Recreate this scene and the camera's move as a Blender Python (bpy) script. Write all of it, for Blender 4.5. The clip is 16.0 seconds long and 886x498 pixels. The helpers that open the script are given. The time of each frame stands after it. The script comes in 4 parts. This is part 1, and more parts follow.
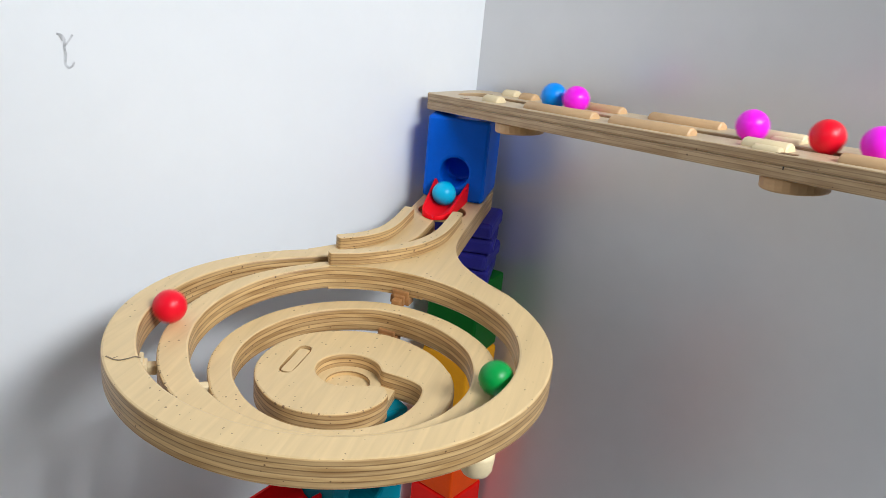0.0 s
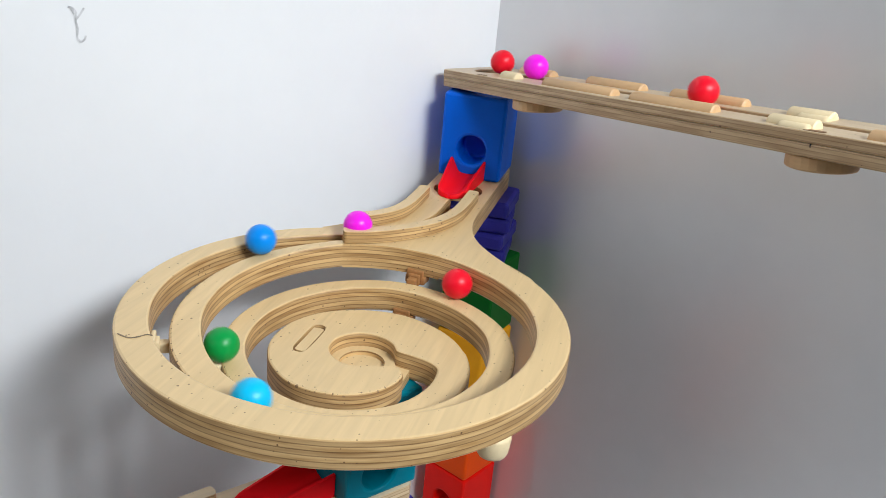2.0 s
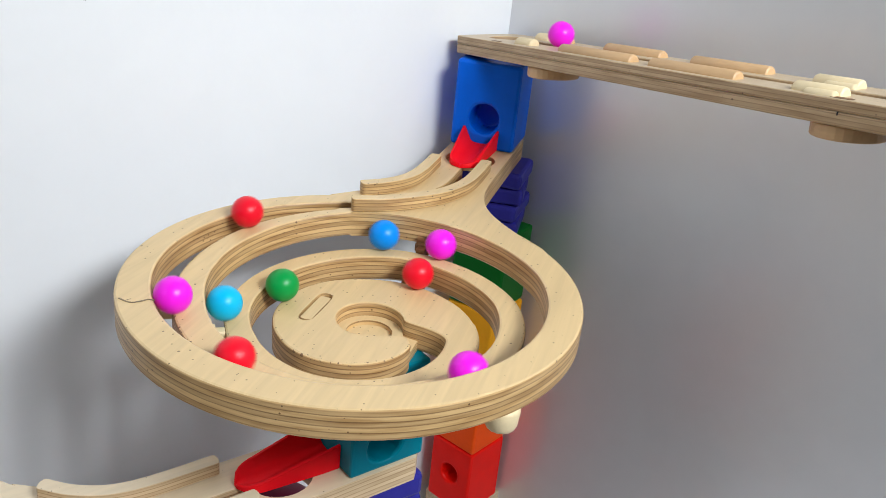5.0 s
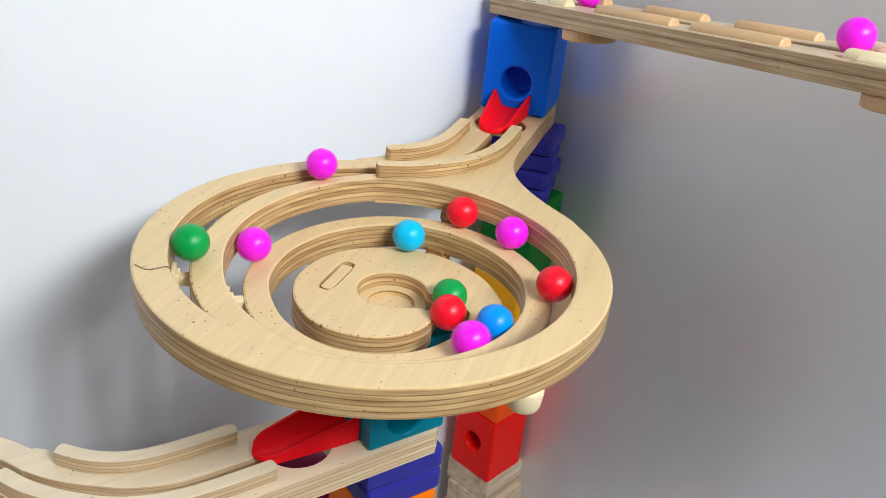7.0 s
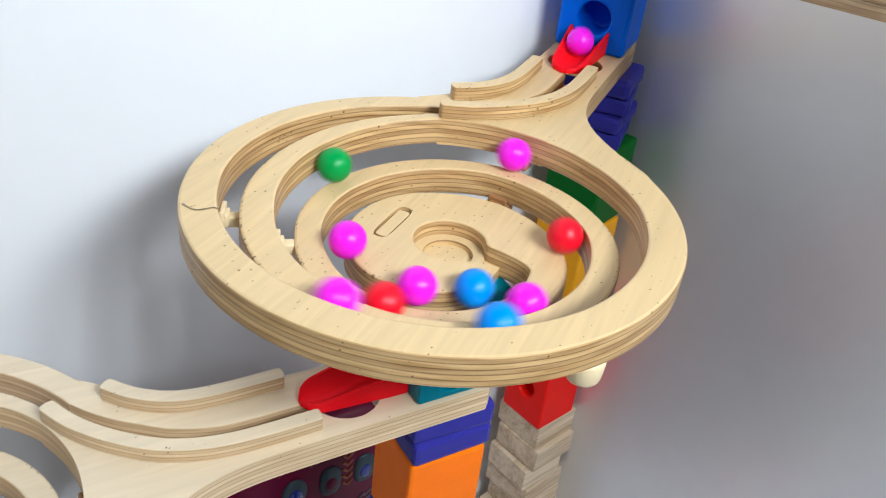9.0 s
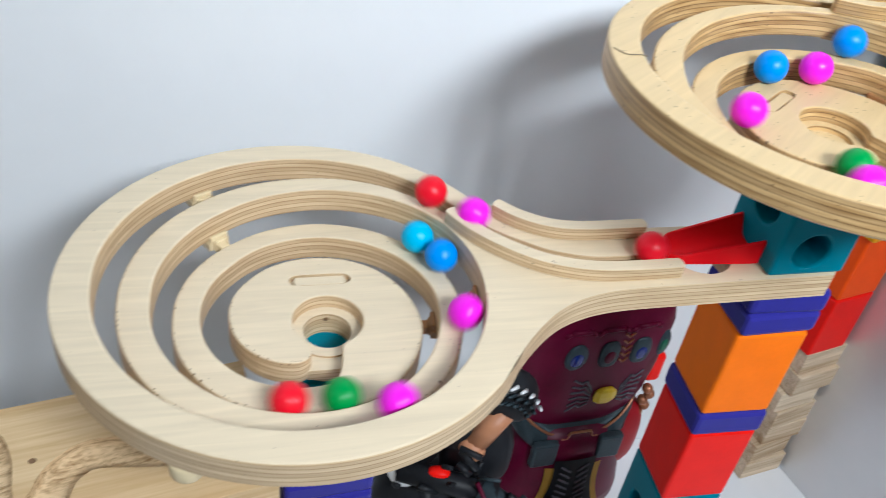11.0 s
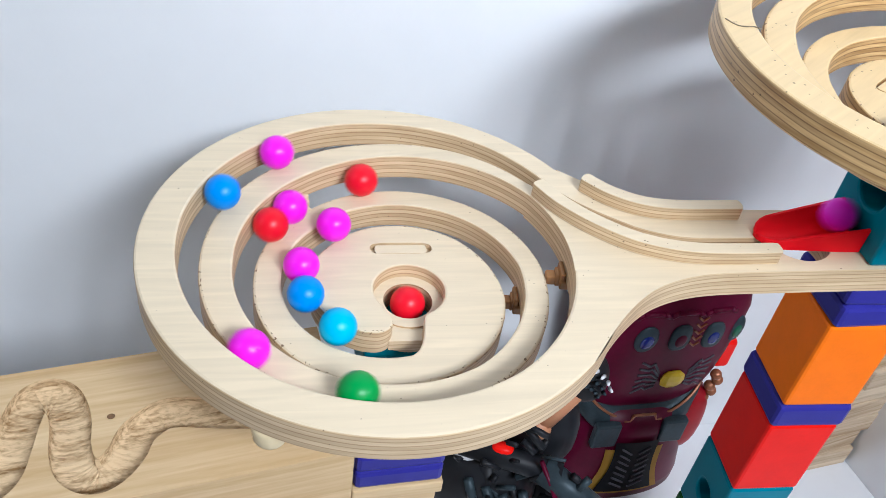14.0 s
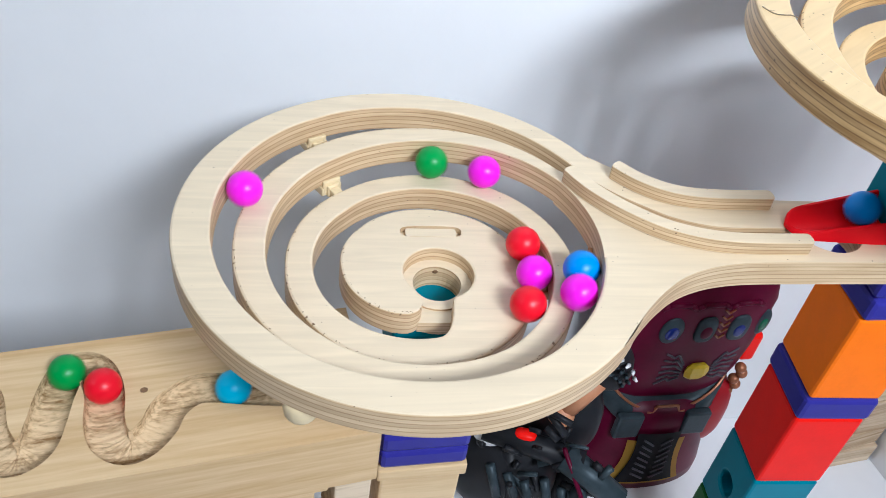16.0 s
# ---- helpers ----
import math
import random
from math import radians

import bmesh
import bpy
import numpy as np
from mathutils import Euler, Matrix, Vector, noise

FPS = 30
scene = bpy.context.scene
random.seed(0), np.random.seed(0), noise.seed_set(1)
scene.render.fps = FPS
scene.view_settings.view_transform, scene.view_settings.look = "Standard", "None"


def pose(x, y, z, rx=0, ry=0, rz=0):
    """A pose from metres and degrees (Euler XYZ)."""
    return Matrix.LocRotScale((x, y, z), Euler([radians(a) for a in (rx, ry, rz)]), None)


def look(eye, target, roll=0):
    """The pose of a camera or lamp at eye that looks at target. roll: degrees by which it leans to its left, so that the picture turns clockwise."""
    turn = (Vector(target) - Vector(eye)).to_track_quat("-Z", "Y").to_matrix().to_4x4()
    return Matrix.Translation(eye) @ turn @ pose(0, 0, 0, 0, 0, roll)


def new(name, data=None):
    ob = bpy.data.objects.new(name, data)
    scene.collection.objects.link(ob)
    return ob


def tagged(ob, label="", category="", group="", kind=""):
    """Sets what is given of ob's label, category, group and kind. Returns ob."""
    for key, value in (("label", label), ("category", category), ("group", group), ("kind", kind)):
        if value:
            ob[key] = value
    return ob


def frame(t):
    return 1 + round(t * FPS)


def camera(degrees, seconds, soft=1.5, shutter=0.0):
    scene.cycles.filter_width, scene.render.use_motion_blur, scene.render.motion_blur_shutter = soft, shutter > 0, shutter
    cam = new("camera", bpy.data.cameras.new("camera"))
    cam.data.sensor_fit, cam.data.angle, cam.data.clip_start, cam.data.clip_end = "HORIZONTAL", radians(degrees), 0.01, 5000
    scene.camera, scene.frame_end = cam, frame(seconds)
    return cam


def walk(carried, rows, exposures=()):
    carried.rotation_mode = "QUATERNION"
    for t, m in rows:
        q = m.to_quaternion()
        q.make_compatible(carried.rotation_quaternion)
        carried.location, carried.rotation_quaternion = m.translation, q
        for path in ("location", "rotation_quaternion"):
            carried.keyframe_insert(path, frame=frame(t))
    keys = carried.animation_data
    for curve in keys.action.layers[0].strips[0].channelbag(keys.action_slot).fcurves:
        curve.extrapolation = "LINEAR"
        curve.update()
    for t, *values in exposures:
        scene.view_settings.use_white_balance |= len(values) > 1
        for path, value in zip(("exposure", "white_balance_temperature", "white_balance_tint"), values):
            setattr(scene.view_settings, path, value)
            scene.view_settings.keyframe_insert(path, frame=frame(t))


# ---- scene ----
cam = camera(54.66, 16.0, soft=0.55, shutter=0.4)
ROWS = [
    (0.0, 0.0000, 0.0000, 0.6710, 68.75, -5.12, 1.99),
    (0.5, 0.0013, 0.0020, 0.6709, 68.27, -4.93, 2.35),
    (1.0, 0.0003, 0.0032, 0.6677, 68.09, -4.93, 2.72),
    (1.5, 0.0021, 0.0054, 0.6651, 67.79, -4.98, 2.90),
    (2.0, -0.0007, 0.0065, 0.6668, 67.42, -5.03, 3.00),
    (2.5, -0.0014, 0.0081, 0.6663, 67.10, -5.09, 3.05),
    (3.0, -0.0020, 0.0083, 0.6652, 66.87, -5.18, 3.24),
    (3.5, -0.0008, 0.0081, 0.6622, 66.85, -5.25, 3.23),
    (4.0, 0.0001, 0.0120, 0.6604, 66.50, -5.24, 3.45),
    (6.5, 0.0012, 0.0186, 0.6582, 63.96, -5.71, 5.61),
    (7.0, 0.0022, 0.0298, 0.6581, 62.83, -5.60, 6.47),
    (7.5, 0.0005, 0.0421, 0.6568, 61.82, -5.66, 7.45),
    (8.0, 0.0004, 0.0522, 0.6569, 60.76, -5.69, 8.27),
    (8.2, 0.0009, 0.0568, 0.6571, 60.15, -5.68, 8.64),
    (10.5, -0.0334, 0.0075, 0.6456, 52.34, -7.03, 23.01),
    (11.0, -0.0611, -0.0279, 0.6371, 51.30, -6.96, 27.89),
    (11.5, -0.0752, -0.0358, 0.6322, 50.14, -6.95, 30.73),
    (12.0, -0.0798, -0.0275, 0.6286, 49.41, -7.09, 31.36),
    (12.5, -0.0787, -0.0269, 0.6295, 49.31, -7.10, 31.40),
    (13.0, -0.0784, -0.0276, 0.6282, 49.27, -6.94, 31.69),
    (13.5, -0.0801, -0.0285, 0.6286, 49.08, -6.97, 31.79),
    (14.0, -0.0806, -0.0287, 0.6279, 48.89, -6.98, 31.92),
    (14.5, -0.0804, -0.0284, 0.6272, 48.73, -6.86, 32.12),
    (15.0, -0.0813, -0.0290, 0.6263, 48.58, -7.12, 32.50),
    (15.5, -0.0803, -0.0296, 0.6263, 48.32, -7.12, 33.15),
    (16.0, -0.0813, -0.0346, 0.6267, 48.08, -6.94, 33.82),
]
walk(cam, [(t, pose(x, y, z, rx, ry, rz)) for t, x, y, z, rx, ry, rz in ROWS],
     [(0.0, -0.28, 6300, 9), (4.0, -0.22, 6300, 9), (6.5, -0.14, 6300, 9), (8.2, -0.04, 6150, 6), (10.5, 0.06, 6000, 12), (11.0, 0.08, 5950, 7), (11.5, 0.17, 5600, 0), (12.0, 0.22, 5750, 6), (12.8, 0.22, 5850, 10), (16.0, 0.23, 5850, 10)])

# ---- light ----
world = bpy.data.worlds.new("world")
scene.world = world
world.use_nodes = True
bg = world.node_tree.nodes["Background"]
bg.inputs[0].default_value, bg.inputs[1].default_value = (0.86, 0.93, 1.0, 1), 0.015


def area(name, m, sx, sy, watts, colour, spread=180):
    data = bpy.data.lights.new(name, "AREA")
    data.shape, data.size, data.size_y, data.energy, data.color = "RECTANGLE", sx, sy, watts, colour
    data.spread = radians(spread)
    ob = new(name, data)
    ob.matrix_world = m
    return ob


# three spots of one lamp, and an added unseen fill light behind the viewer
for spot in ((0.44, -0.29, 1.11), (0.54, -0.20, 1.13), (0.64, -0.10, 1.15)):
    area("lamp_light", look(spot, (-0.06, 0.42, 0.52)), 0.19, 0.19, 2.1, (0.965, 0.985, 1.0), 120)
area("fill_light", look((-1.35, -1.05, 1.72), (-0.1, 0.4, 0.45)), 0.9, 0.9, 5.2, (0.90, 0.96, 1.0))
scene.view_settings.exposure = 0.0

# ---- materials ----
def material(name, colour, rough=0.5, metal=0.0, spread=0.08, scale=60.0, bump=0.0, bump_scale=300.0, coat=0.0, stretch=(1, 1, 1), spec=0.5):
    """A surface with a fine and a coarse variation of its colour, and relief."""
    m = bpy.data.materials.new(name)
    m.use_nodes = True
    nt = m.node_tree
    b = nt.nodes["Principled BSDF"]
    b.inputs["Roughness"].default_value, b.inputs["Metallic"].default_value = rough, metal
    b.inputs["Coat Weight"].default_value = coat
    b.inputs["Specular IOR Level"].default_value = spec
    co, mp = nt.nodes.new("ShaderNodeTexCoord"), nt.nodes.new("ShaderNodeMapping")
    mp.inputs["Scale"].default_value = stretch
    nt.links.new(co.outputs["Object"], mp.inputs[0])
    n1, n2, mix, ramp = [nt.nodes.new(k) for k in ("ShaderNodeTexNoise", "ShaderNodeTexNoise", "ShaderNodeMath", "ShaderNodeValToRGB")]
    for n, s in ((n1, scale), (n2, scale * 9)):
        n.inputs["Scale"].default_value, n.inputs["Detail"].default_value = s, 4
        nt.links.new(mp.outputs[0], n.inputs["Vector"])
    mix.operation = "MULTIPLY_ADD"
    mix.inputs[1].default_value = 0.4
    nt.links.new(n2.outputs["Fac"], mix.inputs[0])
    nt.links.new(n1.outputs["Fac"], mix.inputs[2])
    e = ramp.color_ramp.elements
    e[0].position, e[1].position = 0.45, 0.95
    e[0].color = (*[min(1, c * (1 - spread)) for c in colour], 1)
    e[1].color = (*[min(1, c * (1 + spread)) for c in colour], 1)
    nt.links.new(mix.outputs[0], ramp.inputs[0])
    nt.links.new(ramp.outputs[0], b.inputs["Base Color"])
    if bump:
        n3, bp = nt.nodes.new("ShaderNodeTexNoise"), nt.nodes.new("ShaderNodeBump")
        n3.inputs["Scale"].default_value, n3.inputs["Detail"].default_value = bump_scale, 5
        nt.links.new(mp.outputs[0], n3.inputs["Vector"])
        bp.inputs["Strength"].default_value, bp.inputs["Distance"].default_value = bump, 0.0008
        nt.links.new(n3.outputs["Fac"], bp.inputs["Height"])
        nt.links.new(bp.outputs[0], b.inputs["Normal"])
    return m


def plywood(name, light, dark, streak=0.7, specks=0.05, rough=0.45, grain_dir=(4, 60, 60)):
    """Birch plywood: plain veneer with faint grain on the faces, glued layers on the cut edges."""
    m = bpy.data.materials.new(name)
    m.use_nodes = True
    nt, L = m.node_tree, m.node_tree.links
    b = nt.nodes["Principled BSDF"]
    b.inputs["Roughness"].default_value = rough
    b.inputs["Coat Weight"].default_value, b.inputs["Coat Roughness"].default_value = 0.15, 0.3
    co, mp = nt.nodes.new("ShaderNodeTexCoord"), nt.nodes.new("ShaderNodeMapping")
    mp.inputs["Scale"].default_value = grain_dir
    L.new(co.outputs["Object"], mp.inputs[0])
    g, g2, r = nt.nodes.new("ShaderNodeTexNoise"), nt.nodes.new("ShaderNodeTexNoise"), nt.nodes.new("ShaderNodeValToRGB")
    g.inputs["Scale"].default_value, g.inputs["Detail"].default_value, g.inputs["Distortion"].default_value = 3.0, 6, 1.2
    L.new(mp.outputs[0], g.inputs["Vector"])
    r.color_ramp.elements[0].position, r.color_ramp.elements[1].position = 0.3, 0.7
    r.color_ramp.elements[0].color = (*[c * 0.86 for c in light], 1)
    r.color_ramp.elements[1].color = (*light, 1)
    L.new(g.outputs["Fac"], r.inputs[0])
    # layers on the edges, from a stored height over each piece's underside
    at = nt.nodes.new("ShaderNodeAttribute")
    at.attribute_name = "ply"
    w, lr = nt.nodes.new("ShaderNodeMath"), nt.nodes.new("ShaderNodeValToRGB")
    w.operation = "MULTIPLY_ADD"
    w.inputs[1].default_value = 0.96
    g2.inputs["Scale"].default_value = 40
    L.new(co.outputs["Object"], g2.inputs["Vector"])
    L.new(at.outputs["Fac"], w.inputs[0])
    wob = nt.nodes.new("ShaderNodeMath")
    wob.operation = "MULTIPLY"
    wob.inputs[1].default_value = 0.045
    L.new(g2.outputs["Fac"], wob.inputs[0])
    L.new(wob.outputs[0], w.inputs[2])
    e = lr.color_ramp.elements
    e[0].position, e[1].position = 0.0, 1.0
    stops = ((0.0, 0.15), (0.10, 0.05), (0.125, 0.65), (0.155, 0.25), (0.265, 0.30), (0.29, 0.85), (0.32, 0.04), (0.435, 0.06), (0.46, 0.80), (0.49, 0.30),
             (0.59, 0.34), (0.615, 0.92), (0.645, 0.05), (0.755, 0.04), (0.78, 0.85), (0.81, 0.22), (0.885, 0.28), (0.91, 0.60), (0.94, 0.03), (1.0, 0.0))
    for p, k in stops:
        x = e[0] if p == 0 else e[len(e) - 1] if p == 1 else e.new(p)
        x.color = (*[c * t * (1 - k) + d * k for c, d, t in zip(light, dark, (0.93, 0.87, 0.78))], 1)
    L.new(w.outputs[0], lr.inputs[0])
    # streaks along the cut layers
    sm, sn, sr, sx = nt.nodes.new("ShaderNodeMapping"), nt.nodes.new("ShaderNodeTexNoise"), nt.nodes.new("ShaderNodeValToRGB"), nt.nodes.new("ShaderNodeMix")
    sm.inputs["Scale"].default_value = (35, 35, 420)
    L.new(co.outputs["Object"], sm.inputs[0])
    L.new(sm.outputs[0], sn.inputs["Vector"])
    sn.inputs["Scale"].default_value, sn.inputs["Detail"].default_value = 1.0, 5
    sr.color_ramp.elements[0].position, sr.color_ramp.elements[1].position = 0.36, 0.60
    sr.color_ramp.elements[0].color, sr.color_ramp.elements[1].color = (0.66, 0.57, 0.46, 1), (1, 1, 1, 1)
    L.new(sn.outputs["Fac"], sr.inputs[0])
    sx.data_type, sx.blend_type = "RGBA", "MULTIPLY"
    sx.inputs[0].default_value = streak
    L.new(lr.outputs[0], sx.inputs[6])
    L.new(sr.outputs[0], sx.inputs[7])
    # cut edges are the faces that stand upright in the piece's own space
    sep, ab, ct, mx = nt.nodes.new("ShaderNodeSeparateXYZ"), nt.nodes.new("ShaderNodeMath"), nt.nodes.new("ShaderNodeMath"), nt.nodes.new("ShaderNodeMix")
    L.new(co.outputs["Normal"], sep.inputs[0])
    ab.operation, ct.operation = "ABSOLUTE", "LESS_THAN"
    ct.inputs[1].default_value = 0.6
    L.new(sep.outputs["Z"], ab.inputs[0])
    L.new(ab.outputs[0], ct.inputs[0])
    mx.data_type = "RGBA"
    L.new(ct.outputs[0], mx.inputs[0])
    L.new(r.outputs[0], mx.inputs[6])
    L.new(sx.outputs[2], mx.inputs[7])
    # sparse dark pin knots and specks
    vo, vr, mul = nt.nodes.new("ShaderNodeTexVoronoi"), nt.nodes.new("ShaderNodeValToRGB"), nt.nodes.new("ShaderNodeMix")
    vo.inputs["Scale"].default_value = 270
    L.new(co.outputs["Object"], vo.inputs["Vector"])
    vr.color_ramp.elements[0].position, vr.color_ramp.elements[1].position = specks + 0.20, specks + 0.24
    vr.color_ramp.elements[0].color, vr.color_ramp.elements[1].color = (0.16, 0.10, 0.06, 1), (1, 1, 1, 1)
    cl, ad = nt.nodes.new("ShaderNodeTexNoise"), nt.nodes.new("ShaderNodeMath")
    cl.inputs["Scale"].default_value, cl.inputs["Detail"].default_value = 45, 2
    L.new(co.outputs["Object"], cl.inputs["Vector"])
    ad.operation = "MULTIPLY_ADD"
    ad.inputs[1].default_value = 0.45
    L.new(cl.outputs["Fac"], ad.inputs[0])
    L.new(vo.outputs["Distance"], ad.inputs[2])
    L.new(ad.outputs[0], vr.inputs[0])
    mul.data_type, mul.blend_type = "RGBA", "MULTIPLY"
    mul.inputs[0].default_value = 0.8
    L.new(mx.outputs[2], mul.inputs[6])
    L.new(vr.outputs[0], mul.inputs[7])
    # router tear-out: a broken dark line along the cut rim
    rim, rn, rt, rk, rp, rx = [nt.nodes.new(k) for k in ("ShaderNodeAttribute", "ShaderNodeTexNoise", "ShaderNodeMath", "ShaderNodeMath", "ShaderNodeMath", "ShaderNodeMix")]
    rim.attribute_name = "rim"
    rn.inputs["Scale"].default_value, rn.inputs["Detail"].default_value = 620, 3
    L.new(co.outputs["Object"], rn.inputs["Vector"])
    rt.operation, rk.operation, rp.operation = "GREATER_THAN", "GREATER_THAN", "MULTIPLY"
    rt.inputs[1].default_value, rk.inputs[1].default_value = 0.986, 0.62
    L.new(rim.outputs["Fac"], rt.inputs[0])
    L.new(rn.outputs["Fac"], rk.inputs[0])
    L.new(rt.outputs[0], rp.inputs[0])
    L.new(rk.outputs[0], rp.inputs[1])
    rx.data_type = "RGBA"
    rx.inputs[7].default_value = (0.20, 0.12, 0.06, 1)
    L.new(rp.outputs[0], rx.inputs[0])
    L.new(mul.outputs[2], rx.inputs[6])
    L.new(rx.outputs[2], b.inputs["Base Color"])
    bp = nt.nodes.new("ShaderNodeBump")
    bp.inputs["Strength"].default_value, bp.inputs["Distance"].default_value = 0.15, 0.0006
    L.new(g.outputs["Fac"], bp.inputs["Height"])
    L.new(bp.outputs[0], b.inputs["Normal"])
    return m


PLY = plywood("birch_plywood", (0.78, 0.645, 0.45), (0.36, 0.20, 0.085), 0.45, 0.03)
PLY_TAN = plywood("tan_birch_plywood", (0.73, 0.53, 0.272), (0.17, 0.08, 0.028), 0.95, 0.085)
PLY_OLD = plywood("aged_birch_plywood", (0.60, 0.46, 0.29), (0.27, 0.15, 0.07), 0.8)


def pine(name, light, dark, rough=0.55, lo=0.38, hi=0.62, relief=0.25, varied=0.0,
         layers=(((2.5, 38, 38), 0.50, 1.6), ((7, 210, 210), 0.32, 0.7), ((60, 700, 700), 0.18, 0.2))):
    """Sawn softwood: growth lines along the piece's x, broad soft bands, fine pores."""
    m = bpy.data.materials.new(name)
    m.use_nodes = True
    nt, L = m.node_tree, m.node_tree.links
    b = nt.nodes["Principled BSDF"]
    b.inputs["Roughness"].default_value, b.inputs["Specular IOR Level"].default_value = rough, 0.35
    co, info, off = nt.nodes.new("ShaderNodeTexCoord"), nt.nodes.new("ShaderNodeObjectInfo"), nt.nodes.new("ShaderNodeVectorMath")
    off.operation = "MULTIPLY_ADD"
    off.inputs[1].default_value = (3.0, 3.0, 3.0)
    L.new(info.outputs["Random"], off.inputs[0])
    L.new(co.outputs["Object"], off.inputs[2])
    total = None
    for scale, weight, bend in layers:
        mp, n, k = nt.nodes.new("ShaderNodeMapping"), nt.nodes.new("ShaderNodeTexNoise"), nt.nodes.new("ShaderNodeMath")
        mp.inputs["Scale"].default_value = scale
        n.inputs["Scale"].default_value, n.inputs["Detail"].default_value, n.inputs["Distortion"].default_value = 1.0, 4, bend
        L.new(off.outputs[0], mp.inputs[0])
        L.new(mp.outputs[0], n.inputs["Vector"])
        k.operation = "MULTIPLY_ADD"
        k.inputs[1].default_value, k.inputs[2].default_value = weight, 0.0
        L.new(n.outputs["Fac"], k.inputs[0])
        if total:
            L.new(total.outputs[0], k.inputs[2])
        total = k
    sh = nt.nodes.new("ShaderNodeMath")
    sh.operation = "MULTIPLY_ADD"
    sh.inputs[1].default_value = varied
    L.new(info.outputs["Random"], sh.inputs[0])
    L.new(total.outputs[0], sh.inputs[2])
    ramp, bp = nt.nodes.new("ShaderNodeValToRGB"), nt.nodes.new("ShaderNodeBump")
    e = ramp.color_ramp.elements
    e[0].position, e[0].color = lo, (*dark, 1)
    e[1].position, e[1].color = hi, (*light, 1)
    L.new(sh.outputs[0], ramp.inputs[0])
    L.new(ramp.outputs[0], b.inputs["Base Color"])
    bp.inputs["Strength"].default_value, bp.inputs["Distance"].default_value = relief, 0.0009
    L.new(total.outputs[0], bp.inputs["Height"])
    L.new(bp.outputs[0], b.inputs["Normal"])
    return m


PINE = pine("pine_board", (0.76, 0.57, 0.335), (0.57, 0.375, 0.18))
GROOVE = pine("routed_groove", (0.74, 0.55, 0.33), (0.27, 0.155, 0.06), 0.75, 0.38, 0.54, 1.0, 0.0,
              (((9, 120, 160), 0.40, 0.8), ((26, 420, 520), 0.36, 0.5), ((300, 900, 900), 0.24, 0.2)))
OAK = pine("stacked_wood", (0.74, 0.60, 0.43), (0.40, 0.27, 0.15), 0.6, 0.40, 0.62, 0.3, 0.10)
DOWEL = material("dowel_wood", (0.60, 0.38, 0.19), 0.5, spread=0.12, scale=40, bump=0.1, stretch=(0.3, 2, 2))
BROWN = material("brown_stained_wood", (0.34, 0.16, 0.055), 0.5, spread=0.2, scale=60, bump=0.1)
PALE = material("pale_dowel_wood", (0.76, 0.62, 0.38), 0.5, spread=0.08, scale=40, bump=0.1, stretch=(0.3, 2, 2))
BLUE = material("blue_paint", (0.003, 0.120, 0.70), 0.38, spread=0.06, bump=0.06, bump_scale=200, spec=0.16)
TEAL = material("teal_paint", (0.001, 0.19, 0.27), 0.40, spread=0.06, bump=0.06, bump_scale=200, spec=0.16)
PURPLE = material("indigo_paint", (0.030, 0.028, 0.26), 0.36, spread=0.08, bump=0.06, bump_scale=200, spec=0.16)
ORANGE = material("orange_paint", (0.95, 0.185, 0.001), 0.42, spread=0.05, bump=0.06, bump_scale=200, spec=0.16)
REDPAINT = material("red_paint", (0.84, 0.006, 0.002), 0.40, spread=0.05, bump=0.06, bump_scale=200, spec=0.16)
VERMILION = material("vermilion_paint", (0.90, 0.085, 0.003), 0.42, spread=0.05, bump=0.06, bump_scale=200, spec=0.16)
GREEN = material("green_paint", (0.004, 0.11, 0.012), 0.42, spread=0.06, bump=0.06, bump_scale=200, spec=0.16)
YELLOW = material("amber_paint", (0.82, 0.36, 0.01), 0.42, spread=0.05, bump=0.06, bump_scale=200, spec=0.16)
CHUTE = material("red_plastic", (0.86, 0.006, 0.014), 0.42, spread=0.03, spec=0.08)
WHITEWALL = material("white_wall_paint", (0.80, 0.82, 0.84), 0.55, spread=0.02, scale=6, bump=0.08, bump_scale=220)
GREYWALL = material("grey_satin_panel", (0.71, 0.71, 0.72), 0.36, metal=0.5, spread=0.04, scale=5, bump=0.05, bump_scale=500)
TABLE = material("white_board", (0.80, 0.81, 0.83), 0.5, spread=0.02, scale=8)
# tones of the unseen room, chosen for bounce and the grey panel's reflections
CEILING = material("ceiling_paint", (0.72, 0.72, 0.72), 0.8, spread=0.02, scale=2)
FLOOR = material("floor_covering", (0.20, 0.18, 0.16), 0.6, spread=0.15, scale=4)
ROOM = material("room_paint", (0.50, 0.50, 0.50), 0.8, spread=0.02, scale=2)
BALLS = {
    "magenta": material("magenta_marble", (0.86, 0.012, 0.74), 0.30, spread=0.03, spec=0.32),
    "red": material("red_marble", (0.80, 0.003, 0.020), 0.36, spread=0.04, spec=0.32),
    "green": material("green_marble", (0.003, 0.30, 0.055), 0.36, spread=0.06, spec=0.32),
    "blue": material("blue_marble", (0.001, 0.26, 0.84), 0.36, spread=0.05, spec=0.32),
    "cyan": material("cyan_marble", (0.005, 0.48, 0.80), 0.36, spread=0.05, spec=0.32),
}
MAROON = material("maroon_plastic", (0.085, 0.002, 0.019), 0.34, spread=0.25, scale=30, spec=0.12)
CRIMSON = material("crimson_plastic", (0.30, 0.004, 0.010), 0.38, spread=0.15, scale=40, spec=0.25)
STEEL = material("dull_grey_plastic", (0.036, 0.052, 0.062), 0.42, spread=0.3, scale=40, metal=0.2, spec=0.15)
PEWTER = material("pewter_plastic", (0.065, 0.06, 0.075), 0.45, spread=0.2, scale=60)
